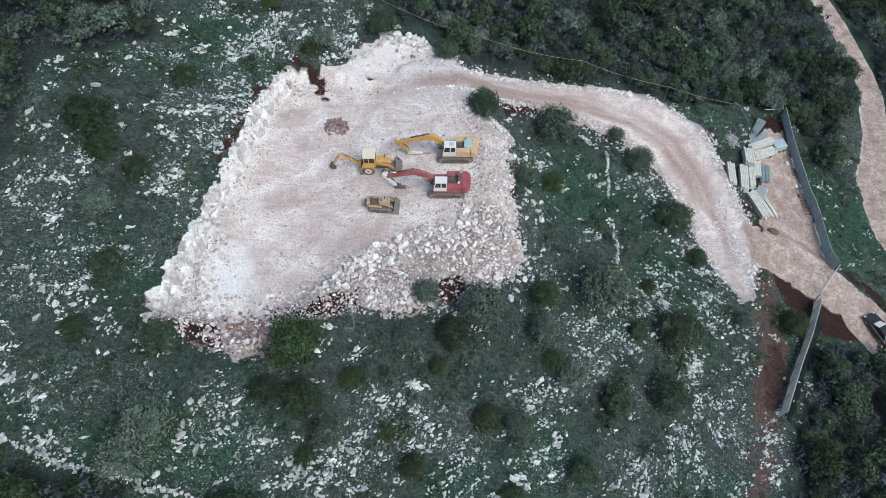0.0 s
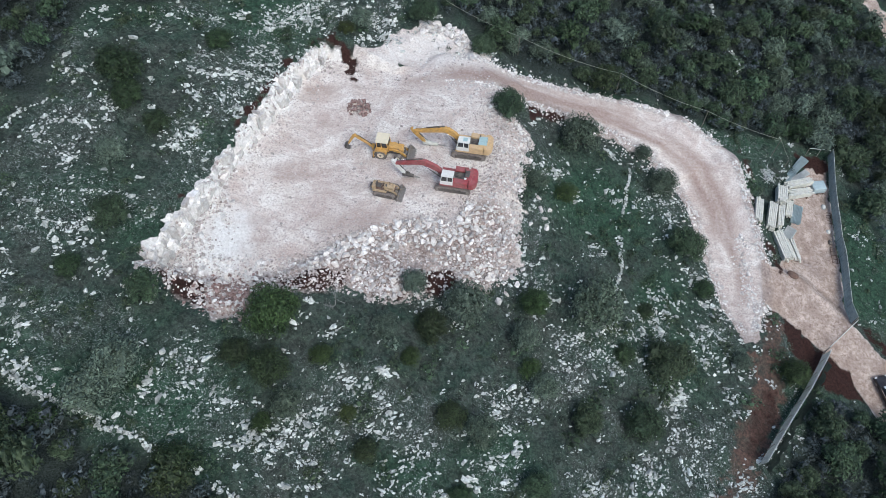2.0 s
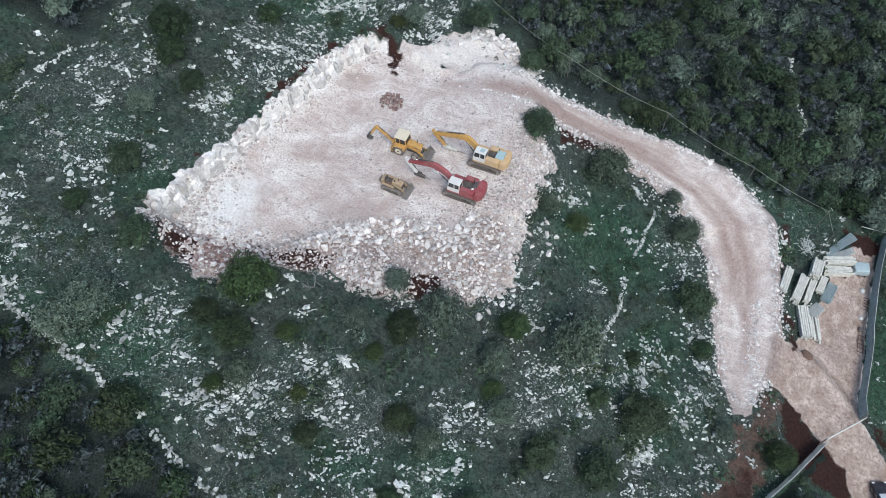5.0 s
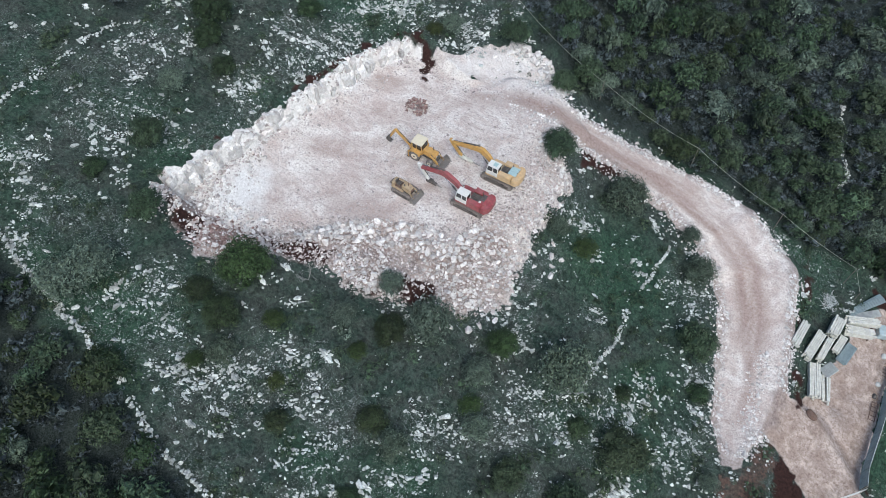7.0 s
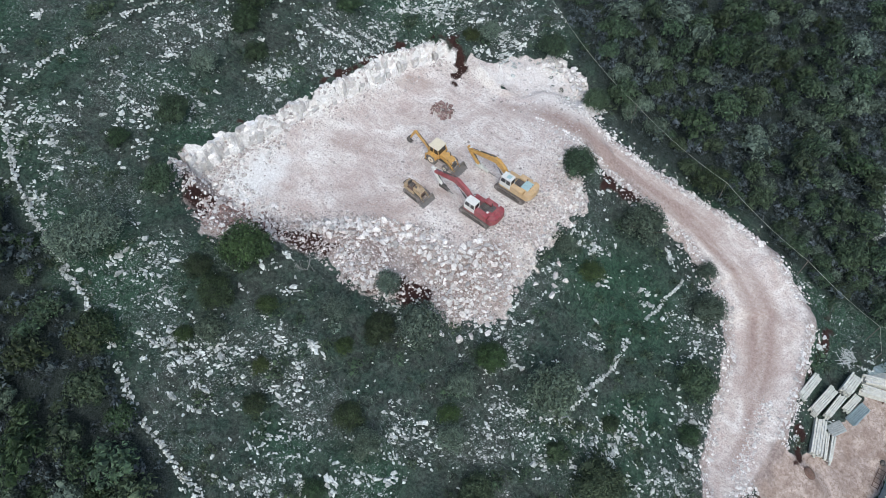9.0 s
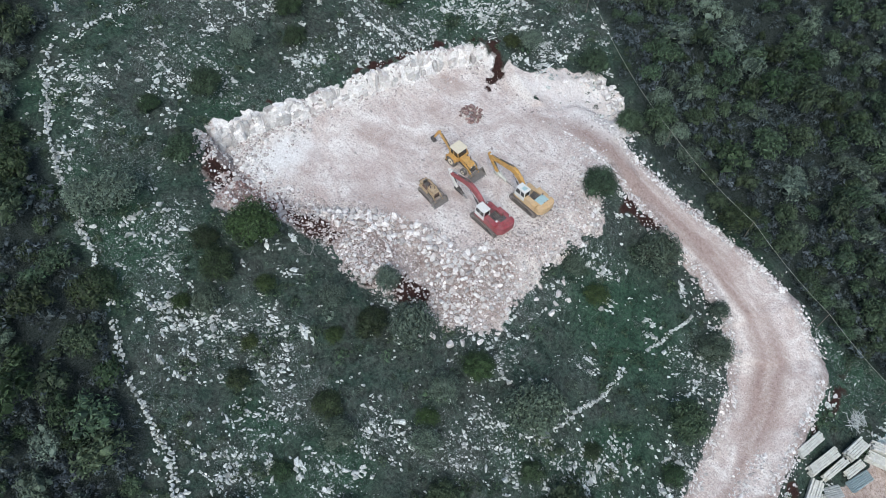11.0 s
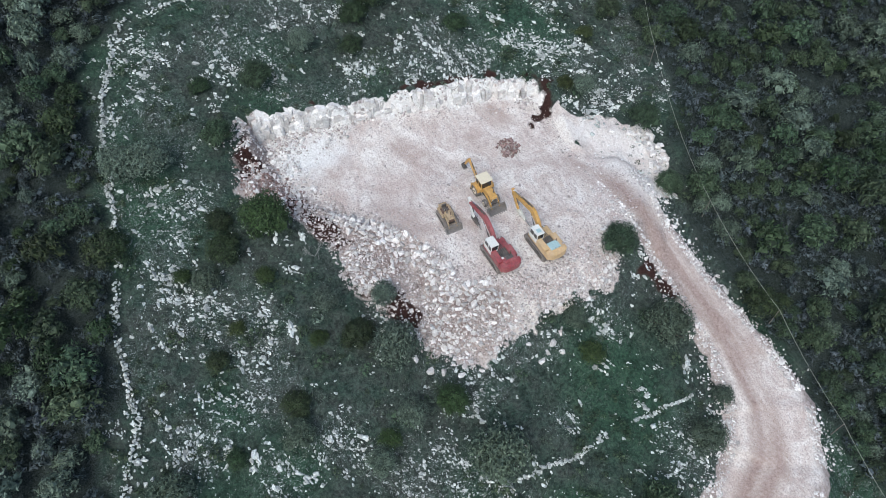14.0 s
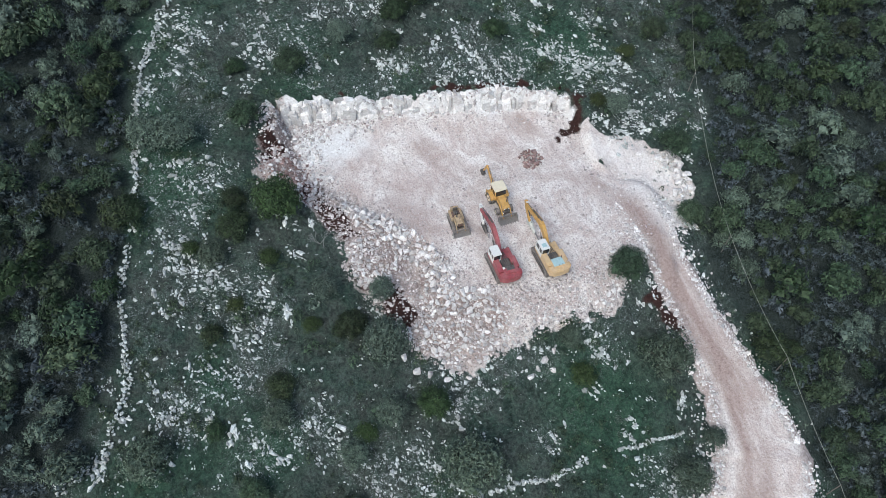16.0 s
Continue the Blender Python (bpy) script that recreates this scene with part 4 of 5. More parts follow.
def stones(parent, meshes, places, sizes, r, flat=0.7, tilt=30):
    for p, s in zip(places, sizes):
        ob = new("stone", meshes[int(r.integers(len(meshes)))])
        ob.parent = parent
        ob.matrix_basis = Matrix.LocRotScale(Vector(p), Euler([radians(a) for a in (r.uniform(-tilt, tilt), r.uniform(-tilt, tilt), r.uniform(0, 360))]),
                                             Vector((s * r.uniform(0.85, 1.3), s * r.uniform(0.75, 1.05), s * r.uniform(flat * 0.8, flat * 1.2))))


def on_ground(x, y, lift=0.0):
    return np.stack([x, y, height(x, y) + lift], -1)


def spread(x, y, rad, gap):
    """Indices of discs that keep clear of one another, largest first."""
    keep, cells = [], {}
    for i in np.argsort(-rad):
        a, b = int(x[i] // 4), int(y[i] // 4)
        if all((x[i] - x[j]) ** 2 + (y[i] - y[j]) ** 2 > (gap * (rad[i] + rad[j])) ** 2 for p in (-1, 0, 1) for q in (-1, 0, 1) for j in cells.get((a + p, b + q), ())):
            keep.append(i)
            cells.setdefault((a, b), []).append(i)
    return np.array(keep)


# ---- trees ----
def leaf_cloud(seed, lobes, leaves, size, flat=0.8, core=0.72):
    """A crown of radius about 1 standing on z = 0: lobes of leaf blades round dark cores."""
    r = np.random.default_rng(seed)
    cen, rad = [], []
    for k in range(lobes):
        a, d = 2 * math.pi * (k * 0.382 + r.uniform(-0.06, 0.06)), math.sqrt((k + 0.4) / lobes) * 0.68
        s = r.uniform(0.26, 0.46) * (1.12 - 0.35 * d)
        cen.append((d * math.cos(a) * r.uniform(0.85, 1.12), d * math.sin(a) * r.uniform(0.85, 1.12), flat * (1.05 - 0.85 * d * d) + r.uniform(-0.14, 0.14)))
        rad.append(s)
    cen, rad = np.array(cen), np.array(rad)
    k = r.choice(lobes, leaves, p=rad**2 / (rad**2).sum())
    n = r.normal(size=(leaves, 3))
    n[:, 2] = np.abs(n[:, 2]) * 1.0 - 0.25
    n /= np.linalg.norm(n, axis=1)[:, None]
    p = cen[k] + n * (rad[k] * r.uniform(0.72, 1.12, leaves))[:, None]
    # blades face outwards, loosely
    f = n + np.array((0, 0, 0.25)) + r.normal(scale=0.42, size=(leaves, 3))
    f /= np.linalg.norm(f, axis=1)[:, None]
    u = np.cross(f, r.normal(size=(leaves, 3)))
    u /= np.linalg.norm(u, axis=1)[:, None]
    w = np.cross(f, u)
    s = (size * r.uniform(0.6, 1.35, leaves))[:, None]
    verts = np.stack([p - u * s, p + w * s * 0.75, p + u * s], 1).reshape(-1, 3)
    faces = np.arange(leaves * 3).reshape(-1, 3)
    v0, f0 = CORES[seed % 6]
    tri = []
    for c, s_ in zip(cen, rad):
        tri.append(f0 + len(verts))
        verts = np.concatenate([verts, v0 * 2 * s_ * core + c])
    return verts, np.concatenate([faces, *tri])


def trunk_mesh(seed, tall, spread, thick):
    bm = bmesh.new()
    r = random.Random(seed)
    fork = Vector((r.uniform(-0.08, 0.08), r.uniform(-0.08, 0.08), tall * 0.3))
    rod((0, 0, -0.3), fork, thick, 7, bm, thick * 0.7)
    for k in range(5):
        a = 2 * math.pi * k / 5 + r.uniform(-0.4, 0.4)
        mid = fork + Vector((math.cos(a) * spread * 0.4, math.sin(a) * spread * 0.4, tall * 0.25))
        endp = mid + Vector((math.cos(a + 0.3) * spread * 0.35, math.sin(a + 0.3) * spread * 0.35, tall * 0.2))
        rod(fork, mid, thick * 0.55, 5, bm, thick * 0.35)
        rod(mid, endp, thick * 0.35, 5, bm, thick * 0.12)
    me = bpy.data.meshes.new("trunk")
    bm.to_mesh(me)
    bm.free()
    me.materials.append(BARK)
    return me


TREE_KINDS = {}


def tree_kind(kind, seed, fine=True):
    key = (kind, seed, fine)
    if key not in TREE_KINDS:
        mat, lobes, leaves, size, core = {"oak": (LEAF_OAK, 20, 4200, 0.052, 0.62), "olive": (LEAF_OLIVE, 24, 3600, 0.050, 0.5), "dark": (LEAF_DARK, 18, 4000, 0.052, 0.65),
                                          "lime": (LEAF_LIME, 14, 2600, 0.055, 0.5), "green": (LEAF_GREEN, 24, 5600, 0.046, 0.65)}[kind]
        if not fine:
            lobes, leaves, size = 13, leaves // 3, size * 1.45
        v, f = leaf_cloud(seed * 13 + len(kind), lobes, leaves, size, 0.75, core)
        TREE_KINDS[key] = (quick_mesh("crown", v, f, mat), trunk_mesh(seed, 1.0, 0.9, 0.07))
    return TREE_KINDS[key]


TREE_LABELS = {"green": ("round fresh green carob tree with a dense crown", "tree"), "oak": ("evergreen oak with a dense green rounded crown", "tree"), "olive": ("grey-green wild olive bush with an open crown", "tree"),
               "dark": ("dark green mastic bush, dense and low", "bush"), "lime": ("small yellow-green bush among the stones", "bush")}


def tree(x, y, radius, kind, r, group, tall=1.0, fine=True):
    crown, trunk = tree_kind(kind, int(r.integers(5)), fine)
    label, cat = TREE_LABELS[kind]
    k = radius * 1.02
    t = thing("tree" if cat == "tree" else "bush", label, cat, Matrix.LocRotScale(Vector((x, y, at(x, y) - 0.12 * k)), Euler((0, 0, r.uniform(0, 6.28))), Vector((k, k, k * tall * r.uniform(0.85, 1.1)))), group)
    for name, me in (("trunk", trunk), ("crown", crown)):
        new(name, me).parent = t
    return t


# ---- machines on the working floor ----
excavator("orange-yellow crawler excavator with white cab and hydraulic hammer", pose(0.9, 53.95, 0.0, 0, 0, 180), OCHRE, OCHRE, PALEBLUE, YELLOW, (2.9, 3.2), (6.5, 2.25), (5.3, 0.45), (2.9, 0.25), YELLOW, CONCRETE)
excavator("faded red crawler excavator with white cab and black hammer", pose(-0.1, 48.75, 0.0, 0, 0, 179), REDPAINT, REDPAINT, None, REDPAINT, (3.5, 3.2), (6.7, 2.3), (5.7, 0.5), (4.0, 0.25), WHITE, DARK)
backhoe_loader(pose(-8.1, 51.9, 0.02, 0, 0, 0))
crawler_dozer(pose(-7.5, 46.3, 0.0, 0, 0, -4))
car(Matrix.Translation((54.75, 39.5, at(54.75, 39.5) + 0.05)) @ pose(0, 0, 0, 0, 0, 114) @ pose(0, 0, 0, 0, -8, 0))


# ---- rubble, boulders and the cut face ----
CREST = [(-12.0, 34.6), (-10.0, 38.0), (-7.2, 40.0), (-4.3, 40.9), (-1.2, 41.4), (1.6, 41.7), (2.6, 44.0), (4.4, 46.4)]


def rubble():
    r = np.random.default_rng(11)
    fresh, stained = shared_rocks(FRESH_ROCK), shared_rocks(RED_ROCK)
    bank = thing("rubble_bank", "bank of broken white limestone tipped below the platform", "rubble", pose(0, 0, 0), kind="")
    x, y = r.uniform(-17, 9, 34000), r.uniform(31, 63, 34000)
    lobe, pad = to_area(x, y, LOBE), to_area(x, y, PAD)
    crest, _ = to_line(x, y, CREST)
    soil = np.hypot((x + 2.7) / 2.6, (y - 39.1) / 1.45)
    brown = np.min([to_area(x, y, REDS[9]), np.hypot(x - 0.2, (y - 37.0) * 1.2) - 2.2, np.hypot((x + 6.4) / 1.5, y - 37.4) - 0.9], 0)
    size = np.clip(r.lognormal(-1.28, 0.42, len(x)), 0.14, 0.9)
    size = np.where((crest < 1.3) & (r.uniform(0, 1, len(x)) < 0.3), r.uniform(0.4, 1.0, len(x)), size)
    size = np.where((lobe > -1.3) & (r.uniform(0, 1, len(x)) < 0.08), r.uniform(0.4, 0.95, len(x)), size)
    ok = (lobe < -0.1 + 0.4 * wave(x, y, 1.5, 7)) & ((pad > -0.6 - 0.5 * wave(x, y, 2, 3)) | (crest < 1.5)) & (x > -16) & ((wave(x, y, 3.2, 33) > -0.55) | (size < 0.3) | (crest < 1.3))
    ok &= (soil > 1) | (size < 0.25) & (r.uniform(0, 1, len(x)) < 0.3)
    ok &= (brown > 0) | (size < 0.45) & (r.uniform(0, 1, len(x)) < 0.22)
    ok &= ~((y > 46.5) & (x > 1.5)) | (size < 0.4) & (r.uniform(0, 1, len(x)) < 0.4) | (lobe > -1.2) & (size < 0.8)
    x, y, size = x[ok], y[ok], size[ok]
    keep = spread(x, y, size, 0.30)
    x, y, size = x[keep], y[keep], size[keep]
    p = on_ground(x, y, 0.2 * size)
    big = np.arange(len(x)) < 300
    stones(bank, fresh, p[big], size[big], r, 0.7, 45)
    grey = r.uniform(0, 1, len(x)) < 0.46
    for name, sel, mat in (("loose_rubble", ~big & ~grey, FRESH_ROCK), ("dusty_rubble", ~big & grey, DUSTY_ROCK)):
        ob = strew(name, SMALL_ROCKS, p[sel], size[sel], mat, r, 0.7, 50)
        ob.parent = bank
        tagged(ob, "smaller broken stones", kind="stuff")
    # finer broken stone between
    fx, fy = r.uniform(-18, 9, 12000), r.uniform(30, 64, 12000)
    ok = (to_area(fx, fy, LOBE) < 0.4) & (to_area(fx, fy, PAD) > -1.6) & (wave(fx, fy, 2.4, 35) > -0.5) & (np.hypot(fx - 0.2, (fy - 37.0) * 1.2) > 2.0)
    ob = strew("fine_rubble", SMALL_ROCKS, on_ground(fx[ok], fy[ok], 0.03), np.clip(r.lognormal(-1.5, 0.4, ok.sum()), 0.08, 0.42), DUSTY_ROCK, r)
    ob.parent = bank
    tagged(ob, "fine broken stone", kind="stuff")
    # single boulders that rolled below the bank
    for bx_, by_, bs in ((5.0, 35.6, 0.9), (6.9, 36.4, 1.1), (7.6, 37.6, 0.8), (4.2, 34.7, 0.7), (8.6, 39.2, 0.9), (9.0, 41.4, 0.7), (10.2, 49.6, 1.0), (11.1, 47.6, 0.9), (10.7, 48.6, 0.8), (9.7, 50.8, 0.8), (11.3, 50.1, 0.7), (9.2, 47.0, 0.6)):
        b = new("boulder", fresh[int(r.integers(len(fresh)))])
        b.matrix_basis = Matrix.LocRotScale(Vector((bx_, by_, at(bx_, by_) + 0.15 * bs)), Euler((r.uniform(-0.4, 0.4), r.uniform(-0.4, 0.4), r.uniform(0, 6.28))), Vector((bs * 1.15, bs * 0.9, bs * 0.75)))
        tagged(b, "fresh white boulder lying in grass below the rubble", "boulder", "rolled boulders")
    # spilled stone at the uphill corner
    spill = thing("stone_spill", "spill of white broken stone at the platform's uphill corner", "rubble", pose(0, 0, 0))
    a, d = r.uniform(0, 6.28, 240), np.sqrt(r.uniform(0, 1, 240))
    sx, sy = -20.3 + 5.2 * d * np.cos(a), 31.0 + 3.6 * d * np.sin(a)
    stones(spill, fresh, on_ground(sx, sy, 0.05), np.clip(r.lognormal(-0.95, 0.4, 240), 0.22, 0.95), r)
    sx, sy = -18.2 + r.normal(0, 2.8, 900), 29.6 + r.normal(0, 1.5, 900)
    ok = to_area(sx, sy, LOBE) < 0.3
    ob = strew("stained_rubble", SMALL_ROCKS, on_ground(sx[ok], sy[ok], 0.03), np.clip(r.lognormal(-1.4, 0.4, ok.sum()), 0.1, 0.6), RED_ROCK, r)
    ob.parent = spill
    tagged(ob, "earth-stained stones", kind="stuff")
    # boulder heap on the far apron
    heap = thing("boulder_heap", "heap of large pale boulders at the platform's edge", "boulders", pose(0, 0, 0))
    n = 46
    t = r.uniform(0, 1, n)
    bx, by = -9.2 + 7.5 * t + r.normal(0, 0.5, n), 72.9 + 1.7 * np.sin(t * 3) + r.normal(0, 0.5, n)
    stones(heap, fresh, on_ground(bx, by, 0.2), r.uniform(0.5, 1.35, n), r, 0.8)
    # red heap in the middle of the floor
    mound = thing("earth_mound", "small heap of reddish broken stone on the floor", "mound", pose(0, 0, 0))
    a, d = r.uniform(0, 6.28, 110), np.sqrt(r.uniform(0, 1, 110)) * 1.6
    q = on_ground(-13.5 + d * np.cos(a), 58.3 + 0.9 * d * np.sin(a), 0)
    q[:, 2] += 0.5 * np.clip(1 - (d / 1.6) ** 2, 0, 1)
    stones(mound, stained, q, r.uniform(0.2, 0.55, 110), r)
    # blocks standing out of the cut, tall and jointed
    face = thing("rock_face", "freshly cut white limestone face above the platform", "rock face", pose(0, 0, 0))
    edge = [(-27.9, 31.2), (-25.9, 39.6), (-24.9, 47), (-23.1, 53), (-21.6, 60.5), (-19.5, 65.6)]
    cut = [quick_mesh("block", v, f, FACE_ROCK) for v, f in BLOCKS]
    for (x0, y0), (x1, y1) in zip(edge, edge[1:]):
        ln = math.hypot(x1 - x0, y1 - y0)
        yaw = math.degrees(math.atan2(y1 - y0, x1 - x0))
        nx, ny = -(y1 - y0) / ln, (x1 - x0) / ln
        for k in range(int(ln * 8)):
            s, o = r.uniform(0, 1), r.uniform(-0.1, 0.95)
            px_, py_ = x0 + s * (x1 - x0) + nx * o, y0 + s * (y1 - y0) + ny * o
            if wave(px_, py_, 1.8, 44) < -0.62:
                continue
            low, top = at(px_ - nx * 1.2, py_ - ny * 1.2), at(px_ + nx * 1.3, py_ + ny * 1.3)
            share = r.uniform(0.68, 0.92) if o > 0.4 else r.uniform(0.1, 0.6)
            hgt = max(0.4, (top - low) * share)
            ob = new("block", cut[int(r.integers(len(cut)))])
            ob.parent = face
            ob.matrix_basis = Matrix.LocRotScale(Vector((px_, py_, low + hgt * 0.46)), Euler([radians(v) for v in (r.uniform(-6, 6), r.uniform(-5, 5), yaw + r.uniform(-18, 18))]),
                                                 Vector((r.uniform(0.35, 1.3), r.uniform(0.45, 1.0), hgt * 1.05)))
    # scree at the foot of the cut, widest at the uphill corner
    n = 20000
    qx, qy = r.uniform(-30, -12, n), r.uniform(27, 68, n)
    foot, run = along(qx, qy, edge)
    reach = 1.0 + 5.5 * np.clip((43 - qy) / 10, 0, 1) + 0.8 * wave(qx, qy, 3, 45)
    ok = (run < 0.6) & (run > -reach) & (r.uniform(0, 1, n) < 0.9 * (1 + np.minimum(run, 0) / np.maximum(reach, 0.3))) & (wave(qx, qy, 2.2, 46) > -0.45) & (np.hypot(qx + 22.6, (qy - 33.4) / 1.4) > 1.3)
    qs = np.clip(r.lognormal(-1.3, 0.5, n), 0.1, 0.85)
    for name, sel, mat in (("scree", ok & (np.arange(n) % 2 > 0), FACE_ROCK), ("dusty_scree", ok & (np.arange(n) % 2 == 0), DUSTY_ROCK)):
        ob = strew(name, SMALL_ROCKS, on_ground(qx[sel], qy[sel], 0.03), qs[sel], mat, r, 0.7, 40)
        ob.parent = face
        tagged(ob, "broken stone at the foot of the cut", kind="stuff")


rubble()


def field_stones():
    r = np.random.default_rng(23)
    shapes = shared_rocks(FIELD_ROCK)

    def dens(x, y):
        v = 0.05 + 0.8 * np.clip(rough(x, y, 7, 90) - 0.1, 0, 1) + 0.5 * np.clip(wave(x, y, 2.2, 91) - 0.3, 0, 1)
        for some in OUTCROPS:
            for cx, cy, cr in some:
                v = v + 1.5 * np.exp(-((x - cx) ** 2 + (y - cy) ** 2) / (0.9 * cr) ** 2)
        return v
    # single boulders
    x, y = r.uniform(-50, 60, 6000), r.uniform(2, 98, 6000)
    ok = np.where(free_ground(x, y) & (r.uniform(0, 1, 6000) < 0.35 * dens(x, y) + 0.02))[0][:220]
    for i in ok:
        b = new("boulder", shapes[int(r.integers(len(shapes)))])
        s = float(np.clip(r.lognormal(-0.72, 0.3), 0.3, 1.0))
        b.matrix_basis = Matrix.LocRotScale(Vector((x[i], y[i], at(x[i], y[i]) + 0.05)), Euler((r.uniform(-0.5, 0.5), r.uniform(-0.5, 0.5), r.uniform(0, 6.28))), Vector((s * 1.3, s * 0.75, s * 0.7)))
        tagged(b, "weathered pale limestone boulder lying in the grass", "boulder", "field boulders")
    # ragged outcrops: knots of shards that share a heading
    n = 21000
    cx, cy = r.uniform(-52, 62, n), r.uniform(0, 100, n)
    ok = free_ground(cx, cy) & (r.uniform(0, 1, n) < 0.75 * dens(cx, cy) + 0.05)
    cx, cy = cx[ok], cy[ok]
    big = np.clip(r.lognormal(-0.42, 0.52, len(cx)), 0.28, 2.2)
    count = np.clip((r.uniform(4, 9, len(cx)) * big ** 1.5), 3, 34).astype(int)
    head = 60 * wave(cx, cy, 16, 92) + r.normal(0, 25, len(cx)) + 20
    own = np.repeat(np.arange(len(cx)), count)
    u, v = r.normal(0, 0.34, len(own)) * big[own], r.normal(0, 0.17, len(own)) * big[own]
    a = np.radians(head[own])
    x, y = cx[own] + u * np.cos(a) - v * np.sin(a), cy[own] + u * np.sin(a) + v * np.cos(a)
    size = np.clip(r.lognormal(-1.22, 0.45, len(own)) * big[own] ** 0.5, 0.1, 1.1)
    ok = free_ground(x, y)
    ob = strew("outcrop_shards", SMALL_ROCKS, on_ground(x[ok], y[ok], 0.0), size[ok], FIELD_ROCK, r, 0.75, 50, head[own][ok], 0.6)
    tagged(ob, "ragged weathered limestone standing out of the grass", "stones", kind="stuff")
    # small loose stones
    n = 42000
    x, y = r.uniform(-52, 62, n), r.uniform(0, 100, n)
    ok = (r.uniform(0, 1, n) < 0.03 + 0.20 * dens(x, y)) & free_ground(x, y)
    ob = strew("field_stones", SMALL_ROCKS, on_ground(x[ok], y[ok], 0.0), np.clip(r.lognormal(-1.85, 0.4, ok.sum()), 0.08, 0.45), FIELD_ROCK, r, 0.6, 30, None, 0.75)
    tagged(ob, "small grey limestone pieces strewn over the grass", "stones", kind="stuff")
    # spoil along the road and round the platform
    px_, py_, ps = [], [], []
    for line, dens_, wide in ((ROAD, 70, 1.1),):
        for (x0, y0, _, w0), (x1, y1, _, w1) in zip(line, line[1:]):
            ln = math.hypot(x1 - x0, y1 - y0)
            m = int(ln * dens_)
            s = r.uniform(0, 1, m)
            side = np.where(r.uniform(0, 1, m) < 0.6, 1, -1)
            off = side * (w0 + s * (w1 - w0) + np.abs(r.normal(0, wide, m)) - 0.7)
            px_.append(x0 + s * (x1 - x0) - (y1 - y0) / ln * off)
            py_.append(y0 + s * (y1 - y0) + (x1 - x0) / ln * off)
    m = 2600
    qx, qy = r.uniform(-28, 9, 3 * m), r.uniform(26, 76, 3 * m)
    near = (np.minimum(to_area(qx, qy, LOBE), to_area(qx, qy, APRON)) < 0.5) & (to_area(qx, qy, PAD) > -1) | (np.hypot((qx + 20) / 1.4, qy - 31.5) < 4)
    near &= (to_area(qx, qy, APRON) > 0.5) | (r.uniform(0, 1, len(qx)) < 0.3)
    px_, py_ = np.concatenate([*px_, qx[near]]), np.concatenate([*py_, qy[near]])
    d1, (_, w) = to_line(px_, py_, ROAD)
    d2, (_, w2) = to_line(px_, py_, BRANCH)
    ok = (d1 > w - 0.9) & (d2 > w2 - 0.3) & (to_area(px_, py_, YARD) > 0)
    # a strew of stone down the middle of the road's lower end
    t = r.uniform(0, 1, 420)
    px_, py_ = np.r_[px_[ok], 36.2 + 1.4 * t + r.normal(0, 0.55, 420)], np.r_[py_[ok], 56 - 10.5 * t]
    ob = strew("road_spoil", SMALL_ROCKS, on_ground(px_, py_, 0.01), np.clip(r.lognormal(-1.5, 0.5, len(px_)), 0.1, 0.8), FRESH_ROCK, r)
    tagged(ob, "broken white stone pushed aside along the road", "rubble", kind="stuff")
    # crumbs on the floor itself
    qx, qy = r.uniform(-27, 5, 15000), r.uniform(31, 70, 15000)
    ok = (to_area(qx, qy, PAD) < -0.3) & (r.uniform(0, 1, 15000) < 0.12 + 0.6 * np.clip(wave(qx, qy, 5, 95), 0, 1) + 0.6 * (to_area(qx, qy, PAD) > -3))
    ob = strew("floor_crumbs", SMALL_ROCKS, on_ground(qx[ok], qy[ok]), np.clip(r.lognormal(-1.95, 0.5, ok.sum()), 0.06, 0.6), DUSTY_ROCK, r)
    tagged(ob, "small limestone crumbs on the floor", "rubble", kind="stuff")


def free_ground(x, y):
    """True where grass and stones may lie: off the floor, roads, yard and dense scrub."""
    d1, (_, w1) = to_line(x, y, ROAD)
    d2, (_, w2) = to_line(x, y, BRANCH)
    d3, (_, w3) = to_line(x, y, TRAIL)
    return (to_area(x, y, PAD) > 0.9) & (to_area(x, y, LOBE) > 0.2) & (to_area(x, y, YARD) > 0.3) & (d1 > w1 + 0.8) & (d2 > w2 + 0.3) & (d3 > w3 + 0.2) & (forest_mask(x, y) < 0.4) & (to_area(x, y, REDS[0]) > -0.3) & (to_area(x, y, REDS[1]) > -0.3)


field_stones()


